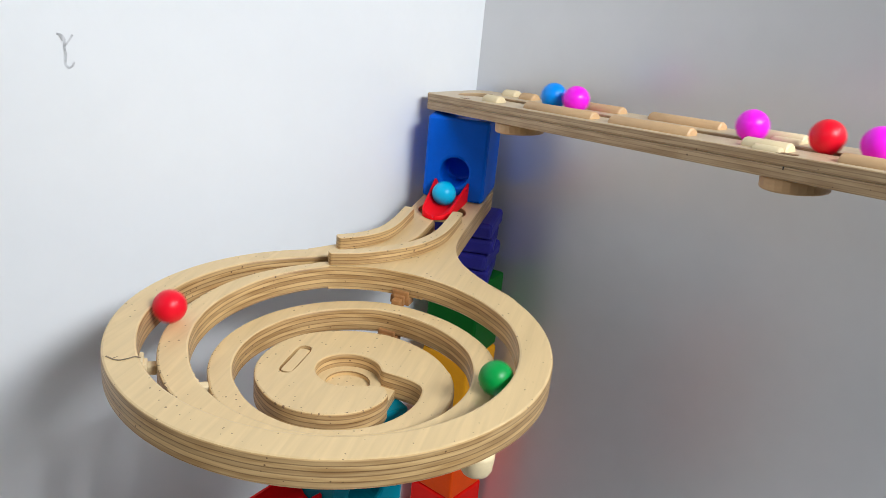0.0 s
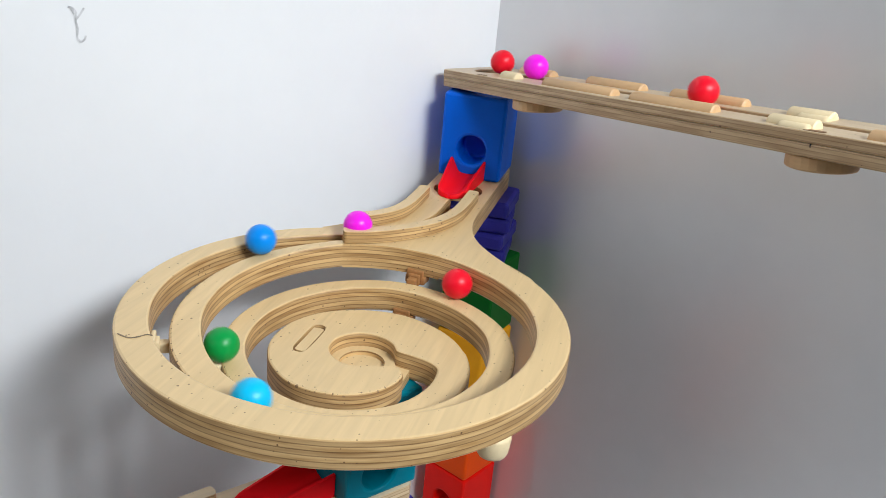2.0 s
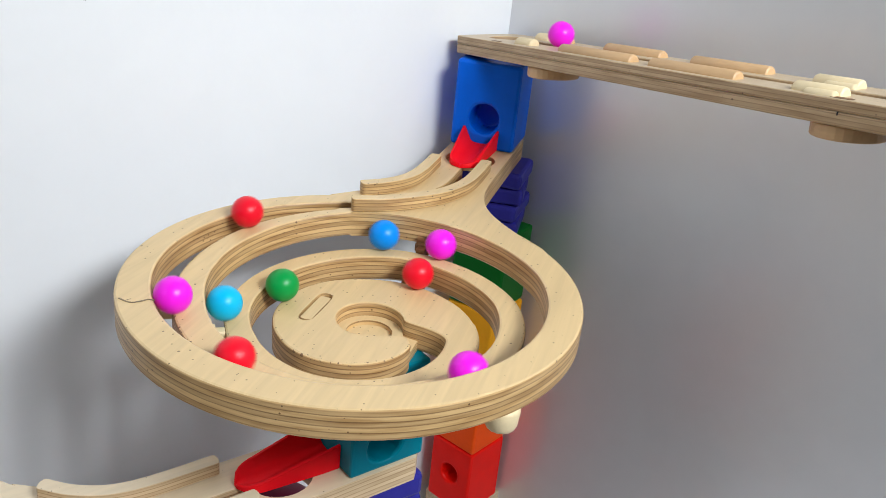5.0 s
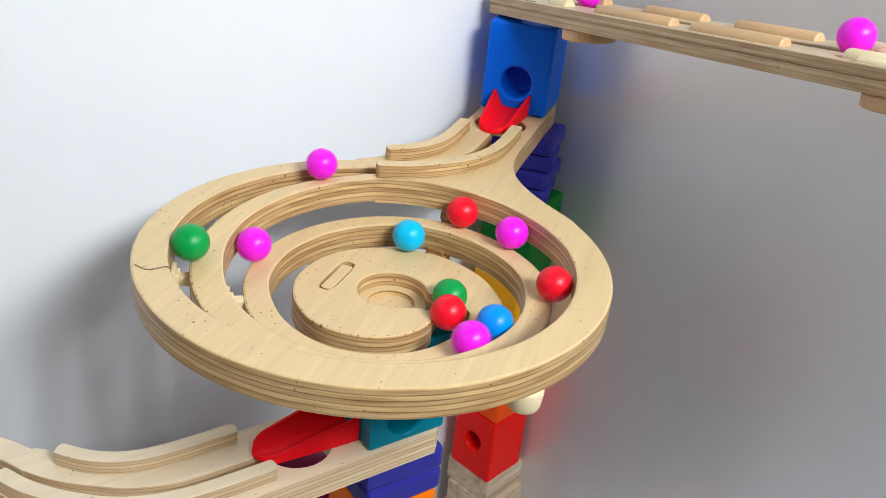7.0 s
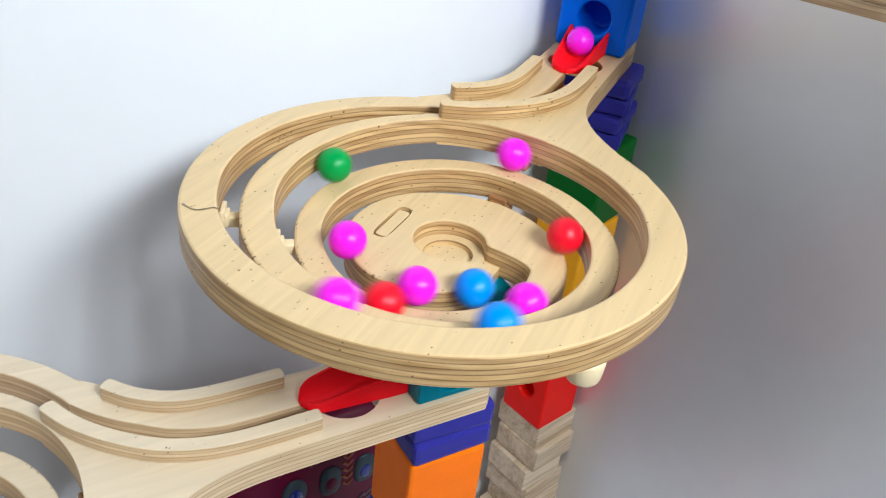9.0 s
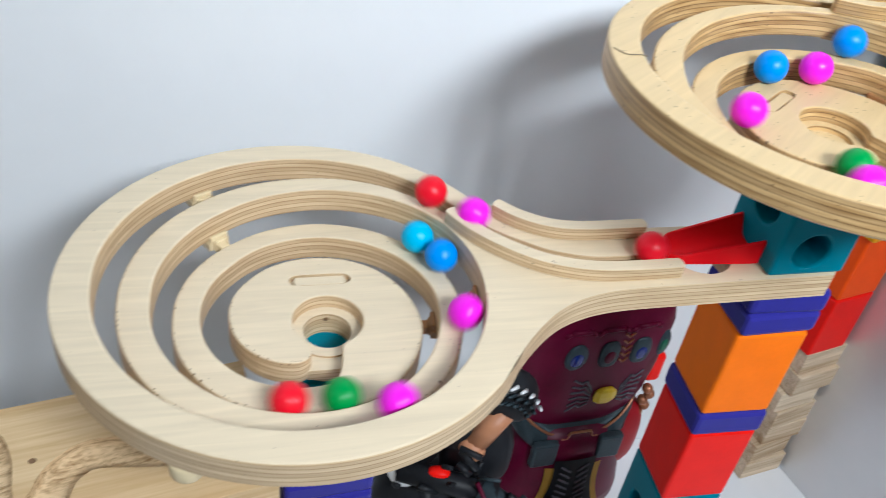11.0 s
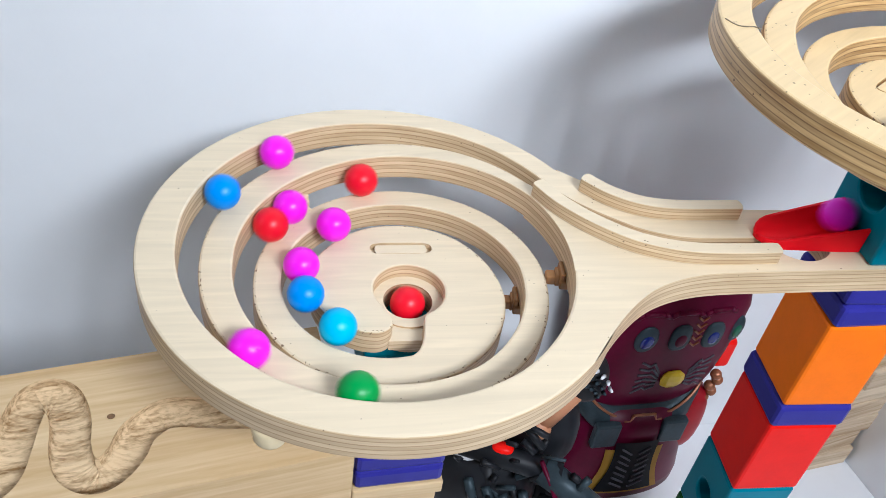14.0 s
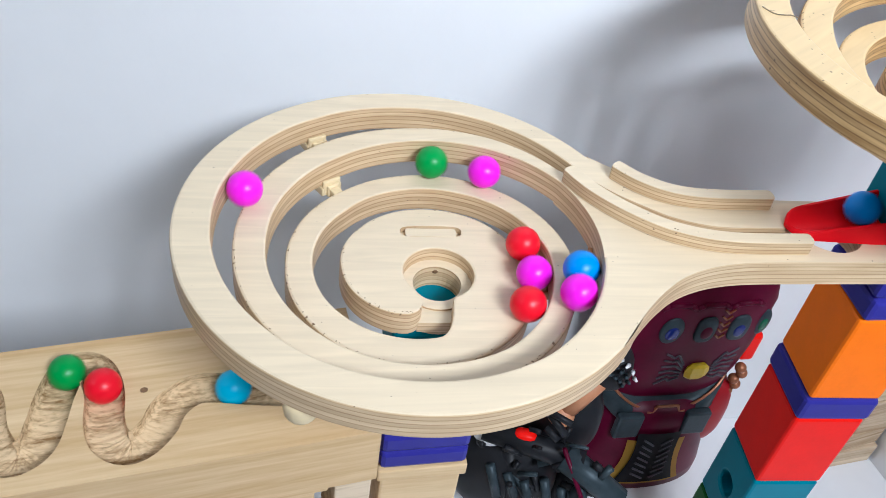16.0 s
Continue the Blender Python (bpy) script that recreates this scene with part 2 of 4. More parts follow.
TRIM = material("ochre_plastic", (0.48, 0.27, 0.03), 0.5)
YELLOWGEM = material("yellow_gem", (0.62, 0.42, 0.01), 0.3)
GEM = material("dark_blue_gem", (0.01, 0.02, 0.16), 0.12)
GEMGREEN = material("green_gem", (0.01, 0.10, 0.05), 0.12)
BLACK = material("black_plastic", (0.010, 0.011, 0.014), 0.5, spread=0.3, scale=40, spec=0.25)
KNOT = material("pine_knot", (0.20, 0.11, 0.05), 0.6, spread=0.5, scale=300)
TAN = material("tan_plastic", (0.50, 0.22, 0.11), 0.5)
COPPER = material("copper_plastic", (0.30, 0.11, 0.05), 0.4, spread=0.15, metal=0.4)
SCRATCH = material("scratched_wood", (0.22, 0.16, 0.10), 0.7, spread=0.5, scale=300)
SCUFF = material("scuffed_plaster", (0.56, 0.57, 0.59), 0.8, spread=0.4, scale=200)

# ---- building helpers ----
def part(name, bm, mat, parent=None, label="", smooth=False, bevel=0.0, segments=2):
    """Links a bmesh as one mesh object, under a thing or a part."""
    bmesh.ops.recalc_face_normals(bm, faces=bm.faces)
    me = bpy.data.meshes.new(name)
    bm.to_mesh(me)
    bm.free()
    me.materials.append(mat)
    if smooth:
        me.polygons.foreach_set("use_smooth", [True] * len(me.polygons))
    ob = new(name, me)
    ob.parent = parent
    if bevel:
        mod = ob.modifiers.new("bevel", "BEVEL")
        mod.width, mod.segments, mod.limit_method, mod.angle_limit = bevel, segments, "ANGLE", radians(40)
        mod.harden_normals = False
    if label:
        tagged(ob, label)
    return ob


def thing(name, m, label, category, group="", kind=""):
    ob = new(name)
    ob.empty_display_size = 0.01
    ob.matrix_world = m
    return tagged(ob, label, category, group, kind)


def ply_heights(bm, low, high):
    layer = bm.verts.layers.float.get("ply") or bm.verts.layers.float.new("ply")
    for v in bm.verts:
        v[layer] = (v.co.z - low) / (high - low)


def box(bm, x0, x1, y0, y1, z0, z1):
    made = bmesh.ops.create_cube(bm, size=1.0)["verts"]
    for v in made:
        v.co = Vector(((x0 + x1) / 2 + v.co.x * (x1 - x0), (y0 + y1) / 2 + v.co.y * (y1 - y0), (z0 + z1) / 2 + v.co.z * (z1 - z0)))
    return made


def tube(bm, a, b, r, n=16, r2=None):
    """A round bar from a to b."""
    a, b = Vector(a), Vector(b)
    q = (b - a).to_track_quat("Z", "Y")
    ra, rb = r, r if r2 is None else r2
    ends = []
    for c, rad in ((a, ra), (b, rb)):
        ends.append([bm.verts.new(c + q @ Vector((rad * math.cos(2 * math.pi * i / n), rad * math.sin(2 * math.pi * i / n), 0))) for i in range(n)])
    for i in range(n):
        bm.faces.new((ends[0][i], ends[0][(i + 1) % n], ends[1][(i + 1) % n], ends[1][i]))
    bm.faces.new(ends[0][::-1])
    bm.faces.new(ends[1])


def ball_mesh(bm, c, r, sx=1.0, sy=1.0, sz=1.0, u=20, v=14, turn=None):
    made = bmesh.ops.create_uvsphere(bm, u_segments=u, v_segments=v, radius=r)["verts"]
    for w in made:
        w.co = Vector((w.co.x * sx, w.co.y * sy, w.co.z * sz))
        if turn:
            w.co.rotate(turn)
        w.co += Vector(c)
    return made


def prism(bm, outline, z0, z1, holes=()):
    """A flat piece with the given outline and holes, from z0 up to z1."""
    rings = [list(outline)] + [list(h) for h in holes]
    tops, bots = [], []
    for ring in rings:
        tops.append([bm.verts.new((x, y, z1)) for x, y in ring])
        bots.append([bm.verts.new((x, y, z0)) for x, y in ring])
    for level in (tops, bots):
        edges = []
        for ring in level:
            edges += [bm.edges.new((ring[i], ring[(i + 1) % len(ring)])) for i in range(len(ring))]
        bmesh.ops.triangle_fill(bm, use_beauty=True, use_dissolve=False, edges=edges)
    for t, b in zip(tops, bots):
        n = len(t)
        for i in range(n):
            bm.faces.new((t[i], t[(i + 1) % n], b[(i + 1) % n], b[i]))


def circle(cx, cy, r, n=32):
    return [(cx + r * math.cos(2 * math.pi * i / n), cy + r * math.sin(2 * math.pi * i / n)) for i in range(n)]


def band(bm, centre, width, z0, z1, round_ends=True):
    """A flat strip of even width along a plan line."""
    pts = [Vector(p) for p in centre]
    left, right = [], []
    for i, p in enumerate(pts):
        d = (pts[min(i + 1, len(pts) - 1)] - pts[max(i - 1, 0)]).normalized()
        n = Vector((-d.y, d.x)) * width / 2
        left.append(p + n)
        right.append(p - n)

    def cap(p, q):
        """A rounded end from p round to q."""
        if not round_ends:
            return []
        c, h = (p + q) / 2, (p - q) / 2
        d = Vector((h.y, -h.x)) * 0.55
        return [c + h * math.cos(t) + d * (math.sin(t) ** 0.7) for t in [math.pi * k / 8 for k in range(1, 8)]]
    ring = left + cap(left[-1], right[-1]) + right[::-1] + cap(right[0], left[0])
    prism(bm, [(p.x, p.y) for p in ring], z0, z1)


def smooth_line(pts, n=8):
    """A soft line through plan points."""
    out = []
    P = [Vector(p) for p in pts]
    for i in range(len(P) - 1):
        p0, p1, p2, p3 = P[max(i - 1, 0)], P[i], P[i + 1], P[min(i + 2, len(P) - 1)]
        for k in range(n):
            t = k / n
            out.append(0.5 * (2 * p1 + (p2 - p0) * t + (2 * p0 - 5 * p1 + 4 * p2 - p3) * t * t + (3 * p1 - p0 - 3 * p2 + p3) * t ** 3))
    out.append(P[-1])
    return [tuple(p) for p in out]


# ---- plan of the place, in metres over the white board ----
LIFT = 0.171
RING_UP = pose(-0.0477, 0.3666, 0.3116 + LIFT, 0, 0, 77.2)
RING_LOW = pose(-0.2264, 0.2149, 0.2136 + LIFT, 0, 0, 40.6)
PLY_T = 0.0140
MARBLE_R = 0.0082
SLOT = 0.008

# the spiral: inner edge, outer edge and height of the wooden arm by its running angle
EDGE_A = [0, 60, 120, 180, 240, 300, 360, 420, 480, 540, 600, 660, 720, 780, 850, 900, 960, 1000]
EDGE_R = [93, 92, 89.5, 88, 89, 88, 81.5, 73.7, 67, 65.5, 67.5, 68, 62.8, 53.5, 46, 45, 44.5, 44]
DISC_A = [1020, 1040, 1070, 1120, 1157, 1185, 1209, 1262, 1330, 1356]
DISC_R = [59.5, 59, 57, 50, 43, 38.5, 35.5, 32.5, 31, 29.5]
DROP_A = [384, 450, 540, 720, 810, 900, 1040]
DROP_Z = [0, -7, -14, -16.5, -22, -26, -27]
CHANNEL = [(0.0809, 0.0360), (0.0872, 0.0280), (0.0950, 0.0200), (0.1053, 0.0118), (0.1204, 0.0020), (0.1412, -0.0042), (0.1700, -0.0048), (0.1812, -0.0048)]
CHANNEL_W = 0.0084
HOLE = (0.0122, -0.0036, 0.0163)
TRACK_START, TRACK_END, JOIN, NECK_FROM = 24, 1356, 384, 345


def arm_inner(a):
    if a <= 1000:
        return float(np.interp(a, EDGE_A, EDGE_R)) / 1000
    th = radians(a)
    d = HOLE[0] * math.cos(th) + HOLE[1] * math.sin(th)
    h = d + math.sqrt(max(d * d - HOLE[0] ** 2 - HOLE[1] ** 2 + HOLE[2] ** 2, 0))
    k = min(max((a - 1000) / 36, 0), 1)
    k = k * k * (3 - 2 * k)
    return 0.044 * (1 - k) + h * k


def arm_outer(a):
    if a <= JOIN:
        return 0.1045
    if a >= 1020:
        return float(np.interp(a, DISC_A, DISC_R)) / 1000
    return arm_inner(a - 360) - SLOT


def arm_drop(a):
    return float(np.interp(a, DROP_A, DROP_Z)) / 1000


def spiral_track(m, label, wood, floor_hole):
    """The plywood spiral with its neck, rails and pegs. The neck lies along +x."""
    root = thing("spiral_track", m, label, "marble track", "spiral tracks")
    bm = bmesh.new()
    layer = bm.verts.layers.float.new("ply")
    rim = bm.verts.layers.float.new("rim")
    e = 0.0012
    steps = 470
    outer_turn = [TRACK_START + (NECK_FROM - TRACK_START) * i / 150 for i in range(151)]
    inner_turns = [JOIN + 0.001 + (TRACK_END - JOIN - 0.001) * i / steps for i in range(steps + 1)]
    last = None
    for a in outer_turn + inner_turns:
        if a == inner_turns[0]:
            bm.faces.new(last[::-1])
            last = None
        ri, ro, z = arm_inner(a), arm_outer(a), arm_drop(a)
        if a > 1340:  # rounded tip of the hook
            k = math.sqrt(max(1 - ((a - 1340) / 16.5) ** 2, 0))
            mid = (ri + ro) / 2
            ri, ro = mid - (mid - ri) * k, mid + (ro - mid) * k
        c, s = math.cos(radians(a)), math.sin(radians(a))
        ring = []
        f = 0.00001 if 314 < a <= 390 or a <= 30 else e  # no edge rounding where the neck joins
        g, h = 0.29 * e, 0.29 * f
        for r, dz, worn in ((ri, -PLY_T + e, 0), (ri, -e, 0), (ri + g, -g, 0), (ri + e, 0, 0), (ro - f, 0, 1), (ro - h, -h, 1), (ro, -f, 1), (ro, -PLY_T + f, 0), (ro - f, -PLY_T, 0), (ri + e, -PLY_T, 0)):
            v = bm.verts.new((r * c, r * s, z + dz))
            v[layer] = 1 + dz / PLY_T
            v[rim] = worn if a > 396 else 0
            ring.append(v)
        if last:
            for i in range(len(ring)):
                bm.faces.new((last[i], last[(i + 1) % len(ring)], ring[(i + 1) % len(ring)], ring[i]))
        else:
            bm.faces.new(ring)
        last = ring
    bm.faces.new(last[::-1])
    # the neck: its rim, the channel for the marbles and the round opening for the chute
    def polar(r, t):
        return (r * math.cos(radians(t)), r * math.sin(radians(t)))
    arc = [polar(0.1045, t) for t in range(-45, -15, 3)] + [polar(0.1045, NECK_FROM)]
    hollow = [polar(arm_inner(a), a) for a in range(NECK_FROM, JOIN + 1, 3)]
    mid = [Vector(p) for p in smooth_line(CHANNEL, 8)]
    far, near = [], []
    for i, p in enumerate(mid):
        d = (mid[min(i + 1, len(mid) - 1)] - mid[max(i - 1, 0)]).normalized()
        n = Vector((-d.y, d.x)) * CHANNEL_W / 2
        far.append(tuple(p + n))
        near.append(tuple(p - n))
    far[0], near[0] = polar(arm_inner(TRACK_START), TRACK_START), polar(arm_inner(TRACK_START) - SLOT, TRACK_START)
    mouth = [(0.197 + 0.0165 * math.cos(radians(t)), -0.001 + 0.0165 * math.sin(radians(t))) for t in range(-150, 177, 10)]
    shoulder = [polar(0.1045, t) for t in (24, 27, 30)]
    back = smooth_line([shoulder[-1], (0.103, 0.042), (0.118, 0.031), (0.140, 0.0235), (0.172, 0.0205), (0.262, 0.0205)], 5)[1:]
    front = smooth_line([(0.262, -0.0235), (0.220, -0.0237), (0.180, -0.0240), (0.156, -0.0243), (0.140, -0.0256), (0.126, -0.0288), (0.113, -0.0345), (0.101, -0.0435), (0.089, -0.0555), arc[0]], 5)[:-1]
    corner = [(0.266, 0.0165), (0.266, -0.0195)]
    neck = bmesh.new()
    prism(neck, arc + hollow + near + mouth + far[::-1] + shoulder + back + corner + front, -PLY_T, 0)
    band(neck, [tuple(p) for p in mid[4:]], CHANNEL_W + 0.002, -PLY_T + 0.0003, -0.0085, False)
    ply_heights(neck, -PLY_T, 0)
    cut = bmesh.new()
    prism(cut, [(0.0115 + 0.0150 * math.copysign(abs(math.cos(t)) ** 0.35, math.cos(t)), 0.0245 + 0.0040 * math.copysign(abs(math.sin(t)) ** 0.8, math.sin(t))) for t in [2 * math.pi * (i + 0.5) / 32 for i in range(32)]], -0.0302, -0.0200)
    cutter = part("cutter", cut, wood)
    body = part("ring", bm, wood)
    mod = body.modifiers.new("slot", "BOOLEAN")
    mod.operation, mod.solver, mod.object = "DIFFERENCE", "EXACT", cutter
    bpy.context.view_layer.update()
    made = bpy.data.meshes.new_from_object(body.evaluated_get(bpy.context.evaluated_depsgraph_get()))
    neck.normal_update()
    bmesh.ops.recalc_face_normals(neck, faces=neck.faces)
    neck.from_mesh(made)
    bpy.data.meshes.remove(made)
    bpy.data.objects.remove(body)
    bpy.data.objects.remove(cutter)
    track = part("track", neck, wood)
    track.data.polygons.foreach_set("use_smooth", [True] * len(track.data.polygons))
    track.data.set_sharp_from_angle(angle=radians(20))
    track.parent = root
    bm = bmesh.new()
    band(bm, [(0.0005, 0.0245), (0.0225, 0.0245)], 0.0060, -0.0301, -0.0276)
    part("slot_insert", bm, wood, root, "rounded insert in the oblong slot", bevel=0.0009)
    # the two rails that guide the marbles into the slot
    for pts in ([(0.1005, 0.0365), (0.110, 0.0265), (0.124, 0.0185), (0.142, 0.0155), (0.1715, 0.0155)],
                [(0.0758, 0.0320), (0.084, 0.018), (0.098, 0.003), (0.116, -0.0092), (0.140, -0.0155), (0.1775, -0.0160)]):
        bm = bmesh.new()
        band(bm, smooth_line(pts, 10), 0.0070, 0.0003, 0.0074)
        ply_heights(bm, -0.004, 0.0075)
        part("rail", bm, wood, root, bevel=0.0015)
    # notched brackets that hold the turns apart
    for a in (119, 483, 354, 713):
        th = radians(a)
        r0, r1 = arm_inner(a), arm_outer(a + 360)
        z0 = arm_drop(a) - PLY_T
        u, w = Vector((math.cos(th), math.sin(th), 0)), Vector((-math.sin(th), math.cos(th), 0))

        def spot(r, k, z):
            return u * r + w * k + Vector((0, 0, z))
        bm = bmesh.new()
        for ra, rb, wide, za, zb in ((r0 + 0.0060, r0 - 0.0022, 0.0058, z0 - 0.0050, z0 - 0.0002), (r0 - 0.0002, r0 - 0.0024, 0.0050, z0 - 0.0030, z0 + 0.0034),
                                     (r0 - 0.0018, (r0 + r1) / 2, 0.0034, z0 - 0.0052, z0 + 0.0012), ((r0 + r1) / 2 + 0.0004, r1 - 0.0002, 0.0026, z0 - 0.0052, z0 - 0.0002)):
            verts = box(bm, 0, 1, 0, 1, 0, 1)
            for v in verts:
                v.co = spot(ra + (rb - ra) * v.co.x, wide * (2 * v.co.y - 1), za + (zb - za) * v.co.z)
        part("bracket", bm, PALE if a in (119, 483) else BROWN, root, "small notched wooden bracket", bevel=0.0007)
    # knob under the rim, and the collar under the hole
    for a in (239,):
        th = radians(a)
        bm = bmesh.new()
        tube(bm, (0.097 * math.cos(th), 0.097 * math.sin(th), -PLY_T - 0.011), (0.097 * math.cos(th), 0.097 * math.sin(th), -PLY_T), 0.0065, 16, 0.0075)
        part("foot_knob", bm, PALE, root, "pale turned knob under the rim", smooth=True, bevel=0.002)
    bm = bmesh.new()
    if floor_hole:
        prism(bm, circle(HOLE[0], HOLE[1], 0.0205), -0.027 - PLY_T - 0.006, -0.027 - PLY_T, [circle(HOLE[0], HOLE[1], floor_hole)])
    else:
        prism(bm, circle(HOLE[0], HOLE[1], 0.0113), -0.0408, -0.0370)
    ply_heights(bm, -0.05, -0.035)
    part("collar", bm, wood, root)
    bm = bmesh.new()
    prism(bm, circle(HOLE[0], HOLE[1], HOLE[2] + 0.0004), -0.027 - PLY_T - 0.0002, -0.027 - 0.0075, [circle(HOLE[0], HOLE[1], 0.0114)])
    box(bm, 0.0010, 0.0225, -0.0275, -0.0140, -0.027 - PLY_T - 0.0002, -0.027 - 0.0085)
    ply_heights(bm, -0.042, -0.027)
    part("ledge", bm, wood, root, "stepped ledge inside the hub's hole")
    if floor_hole:
        bm = bmesh.new()
        th = radians(86)
        ball_mesh(bm, (HOLE[0] + 0.0113 * math.cos(th), HOLE[1] + 0.0113 * math.sin(th), -0.0378), 0.0013, 1.1, 0.25, 0.9, 12, 8)
        part("knot", bm, KNOT, root, "small dark knot inside the hole", smooth=True)
    return root


def block(name, m, w, h, mat, label, holes=(), bevel=0.0022, group="tower blocks"):
    """A square building block with round openings; holes are (side, across, up, radius)."""
    root = tagged(new(name), label, "toy block", group)
    bm = bmesh.new()
    half = w / 2
    sides = {"front": ((1, 0), (0, -1)), "back": ((-1, 0), (0, 1)), "right": ((0, 1), (1, 0)), "left": ((0, -1), (-1, 0))}
    for side, (u, n) in sides.items():
        def place(a, z, depth=0.0):
            return (u[0] * a + n[0] * (half - depth), u[1] * a + n[1] * (half - depth), z)
        square = [bm.verts.new(place(a, z)) for a, z in ((-half, 0), (half, 0), (half, h), (-half, h))]
        edges = [bm.edges.new((square[i], square[(i + 1) % 4])) for i in range(4)]
        mine = [q for q in holes if q[0] == side]
        for _, ca, cz, r in mine:
            rim = [bm.verts.new(place(ca + r * math.cos(2 * math.pi * i / 28), cz + r * math.sin(2 * math.pi * i / 28))) for i in range(28)]
            deep = [bm.verts.new(place(ca + r * math.cos(2 * math.pi * i / 28), cz + r * math.sin(2 * math.pi * i / 28), w * 0.45)) for i in range(28)]
            edges += [bm.edges.new((rim[i], rim[(i + 1) % 28])) for i in range(28)]
            for i in range(28):
                bm.faces.new((rim[i], rim[(i + 1) % 28], deep[(i + 1) % 28], deep[i]))
            bm.faces.new(deep)
        if mine:
            bmesh.ops.triangle_fill(bm, use_beauty=True, edges=edges)
        else:
            bm.faces.new(square)
    for z in (0, h):
        bm.faces.new([bm.verts.new((x, y, z)) for x, y in ((-half, -half), (half, -half), (half, half), (-half, half))])
    bmesh.ops.remove_doubles(bm, verts=bm.verts, dist=1e-6)
    bmesh.ops.recalc_face_normals(bm, faces=bm.faces)
    bm.to_mesh(me := bpy.data.meshes.new(name))
    bm.free()
    me.materials.append(mat)
    bpy.data.objects.remove(root)
    root = tagged(new(name, me), label, "toy block", group)
    mod = root.modifiers.new("bevel", "BEVEL")
    mod.width, mod.segments, mod.limit_method, mod.angle_limit = bevel, 2, "ANGLE", radians(40)
    root.matrix_world = m
    return root


def chute(m, label):
    """A red plastic trough that falls from the block's opening to the track."""
    bm = bmesh.new()
    rows = []
    for i in range(19):
        t = i / 18
        x = 0.2238 - 0.0485 * t
        tip = math.sqrt(max(1 - max((t - 0.80) / 0.20, 0) ** 2, 0.03))
        wide = (0.0112 - 0.0034 * t) * tip
        low = (0.0052 - 0.0006 * t) * tip
        floor = 0.0022 * (1 - t) ** 1.15 + 0.0016
        wall = floor + 0.0095 * (1 - t) ** 0.85 + 0.0012
        thin = 0.0015 * tip
        inner = [(-wide, wall), (-low * 1.25, floor + 0.0016), (-low * 0.8, floor + 0.0003), (0, floor), (low * 0.8, floor + 0.0003), (low * 1.25, floor + 0.0016), (wide, wall)]
        outer = [(wide + thin, wall - 0.0002), (wide * 0.98 + thin, max(floor - 0.0030, 0.0004)), (low, max(floor - 0.0030, 0.0003)), (-low, max(floor - 0.0030, 0.0003)), (-wide * 0.98 - thin, max(floor - 0.0030, 0.0004)), (-wide - thin, wall - 0.0002)]
        rows.append([bm.verts.new((x, y, z)) for y, z in inner + outer])
    for a, b in zip(rows, rows[1:]):
        for i in range(len(a)):
            bm.faces.new((a[i], a[(i + 1) % len(a)], b[(i + 1) % len(b)], b[i]))
    bm.faces.new(rows[0])
    bm.faces.new(rows[-1][::-1])
    ob = part("chute", bm, CHUTE, None, smooth=True)
    ob.data.set_sharp_from_angle(angle=radians(50))
    ob.matrix_world = m
    return tagged(ob, label, "chute", "red chutes")


# ---- setting: white board, walls, room ----
def wall_slab(name, a, b, z0, z1, thick, mat, label):
    """An upright wall from plan point a to b; its thickness lies to the left of that way."""
    a, b = Vector(a), Vector(b)
    d = (b - a).normalized()
    n = Vector((-d.y, d.x)) * thick
    bm = bmesh.new()
    prism(bm, [tuple(a), tuple(b), tuple(b + n), tuple(a + n)], z0, z1)
    ob = part(name, bm, mat)
    return tagged(ob, label, "wall", kind="structure")


CORNER = Vector((0.0135, 0.6510))
WHITE_DIR = Vector((-math.cos(radians(42.6)), -math.sin(radians(42.6))))
GREY_DIR = Vector((math.cos(radians(-38.5)), math.sin(radians(-38.5))))
wall_slab("wall_west", CORNER, CORNER + WHITE_DIR * 4.3, -0.9, 2.0, -0.10, WHITEWALL, "white painted wall with a small scuff")
wall_slab("wall_north", CORNER + GREY_DIR * 3.2, CORNER - GREY_DIR * 0.12, -0.9, 2.0, -0.10, GREYWALL, "satin grey panel with soft reflections")
# unseen surfaces added to close the room; pale ceiling, dark floor shape reflections
wall_slab("wall_south", (2.6, -2.2), (-3.2, -2.2), -0.9, 2.0, 0.1, ROOM, "plain light wall behind the viewer")
wall_slab("wall_east", (2.5, -1.2), (2.5, -2.2), -0.9, 2.0, 0.1, ROOM, "unseen plain light side wall")
bm = bmesh.new()
box(bm, -3.3, 2.8, -2.4, 1.2, 2.0, 2.08)
tagged(part("ceiling", bm, CEILING), "unseen plain light ceiling", "ceiling", kind="structure")
bm = bmesh.new()
box(bm, -3.3, 2.8, -2.4, 1.2, -0.98, -0.9)
tagged(part("floor", bm, FLOOR), "unseen plain dull brown floor", "floor", kind="structure")
bm = bmesh.new()
prism(bm, [tuple(CORNER), tuple(CORNER + WHITE_DIR * 0.95), (-0.45, -0.35), (0.25, -0.35), tuple(CORNER + GREY_DIR * 0.45)], -0.018, 0.0)
tagged(part("white_board", bm, TABLE, bevel=0.001), "white shelf board under the marble run", "shelf", kind="structure")


# ---- marble run ----
def tower(x, y, turn, top, pieces, w=0.0425):
    """Blocks stacked downwards from the height top: (kind, height, material, label, holes, extra turn)."""
    z = top
    for kind, h, mat, label, holes, extra in pieces:
        z -= h
        slab = kind == "slab_block"
        block(kind, pose(x, y, z + 0.0002, 0, 0, turn + extra), w * (1.05 if slab else 1.0), h - 0.0004, mat, label, holes, 0.0028 if slab else 0.002,
              "indigo slabs" if slab else "tower blocks")


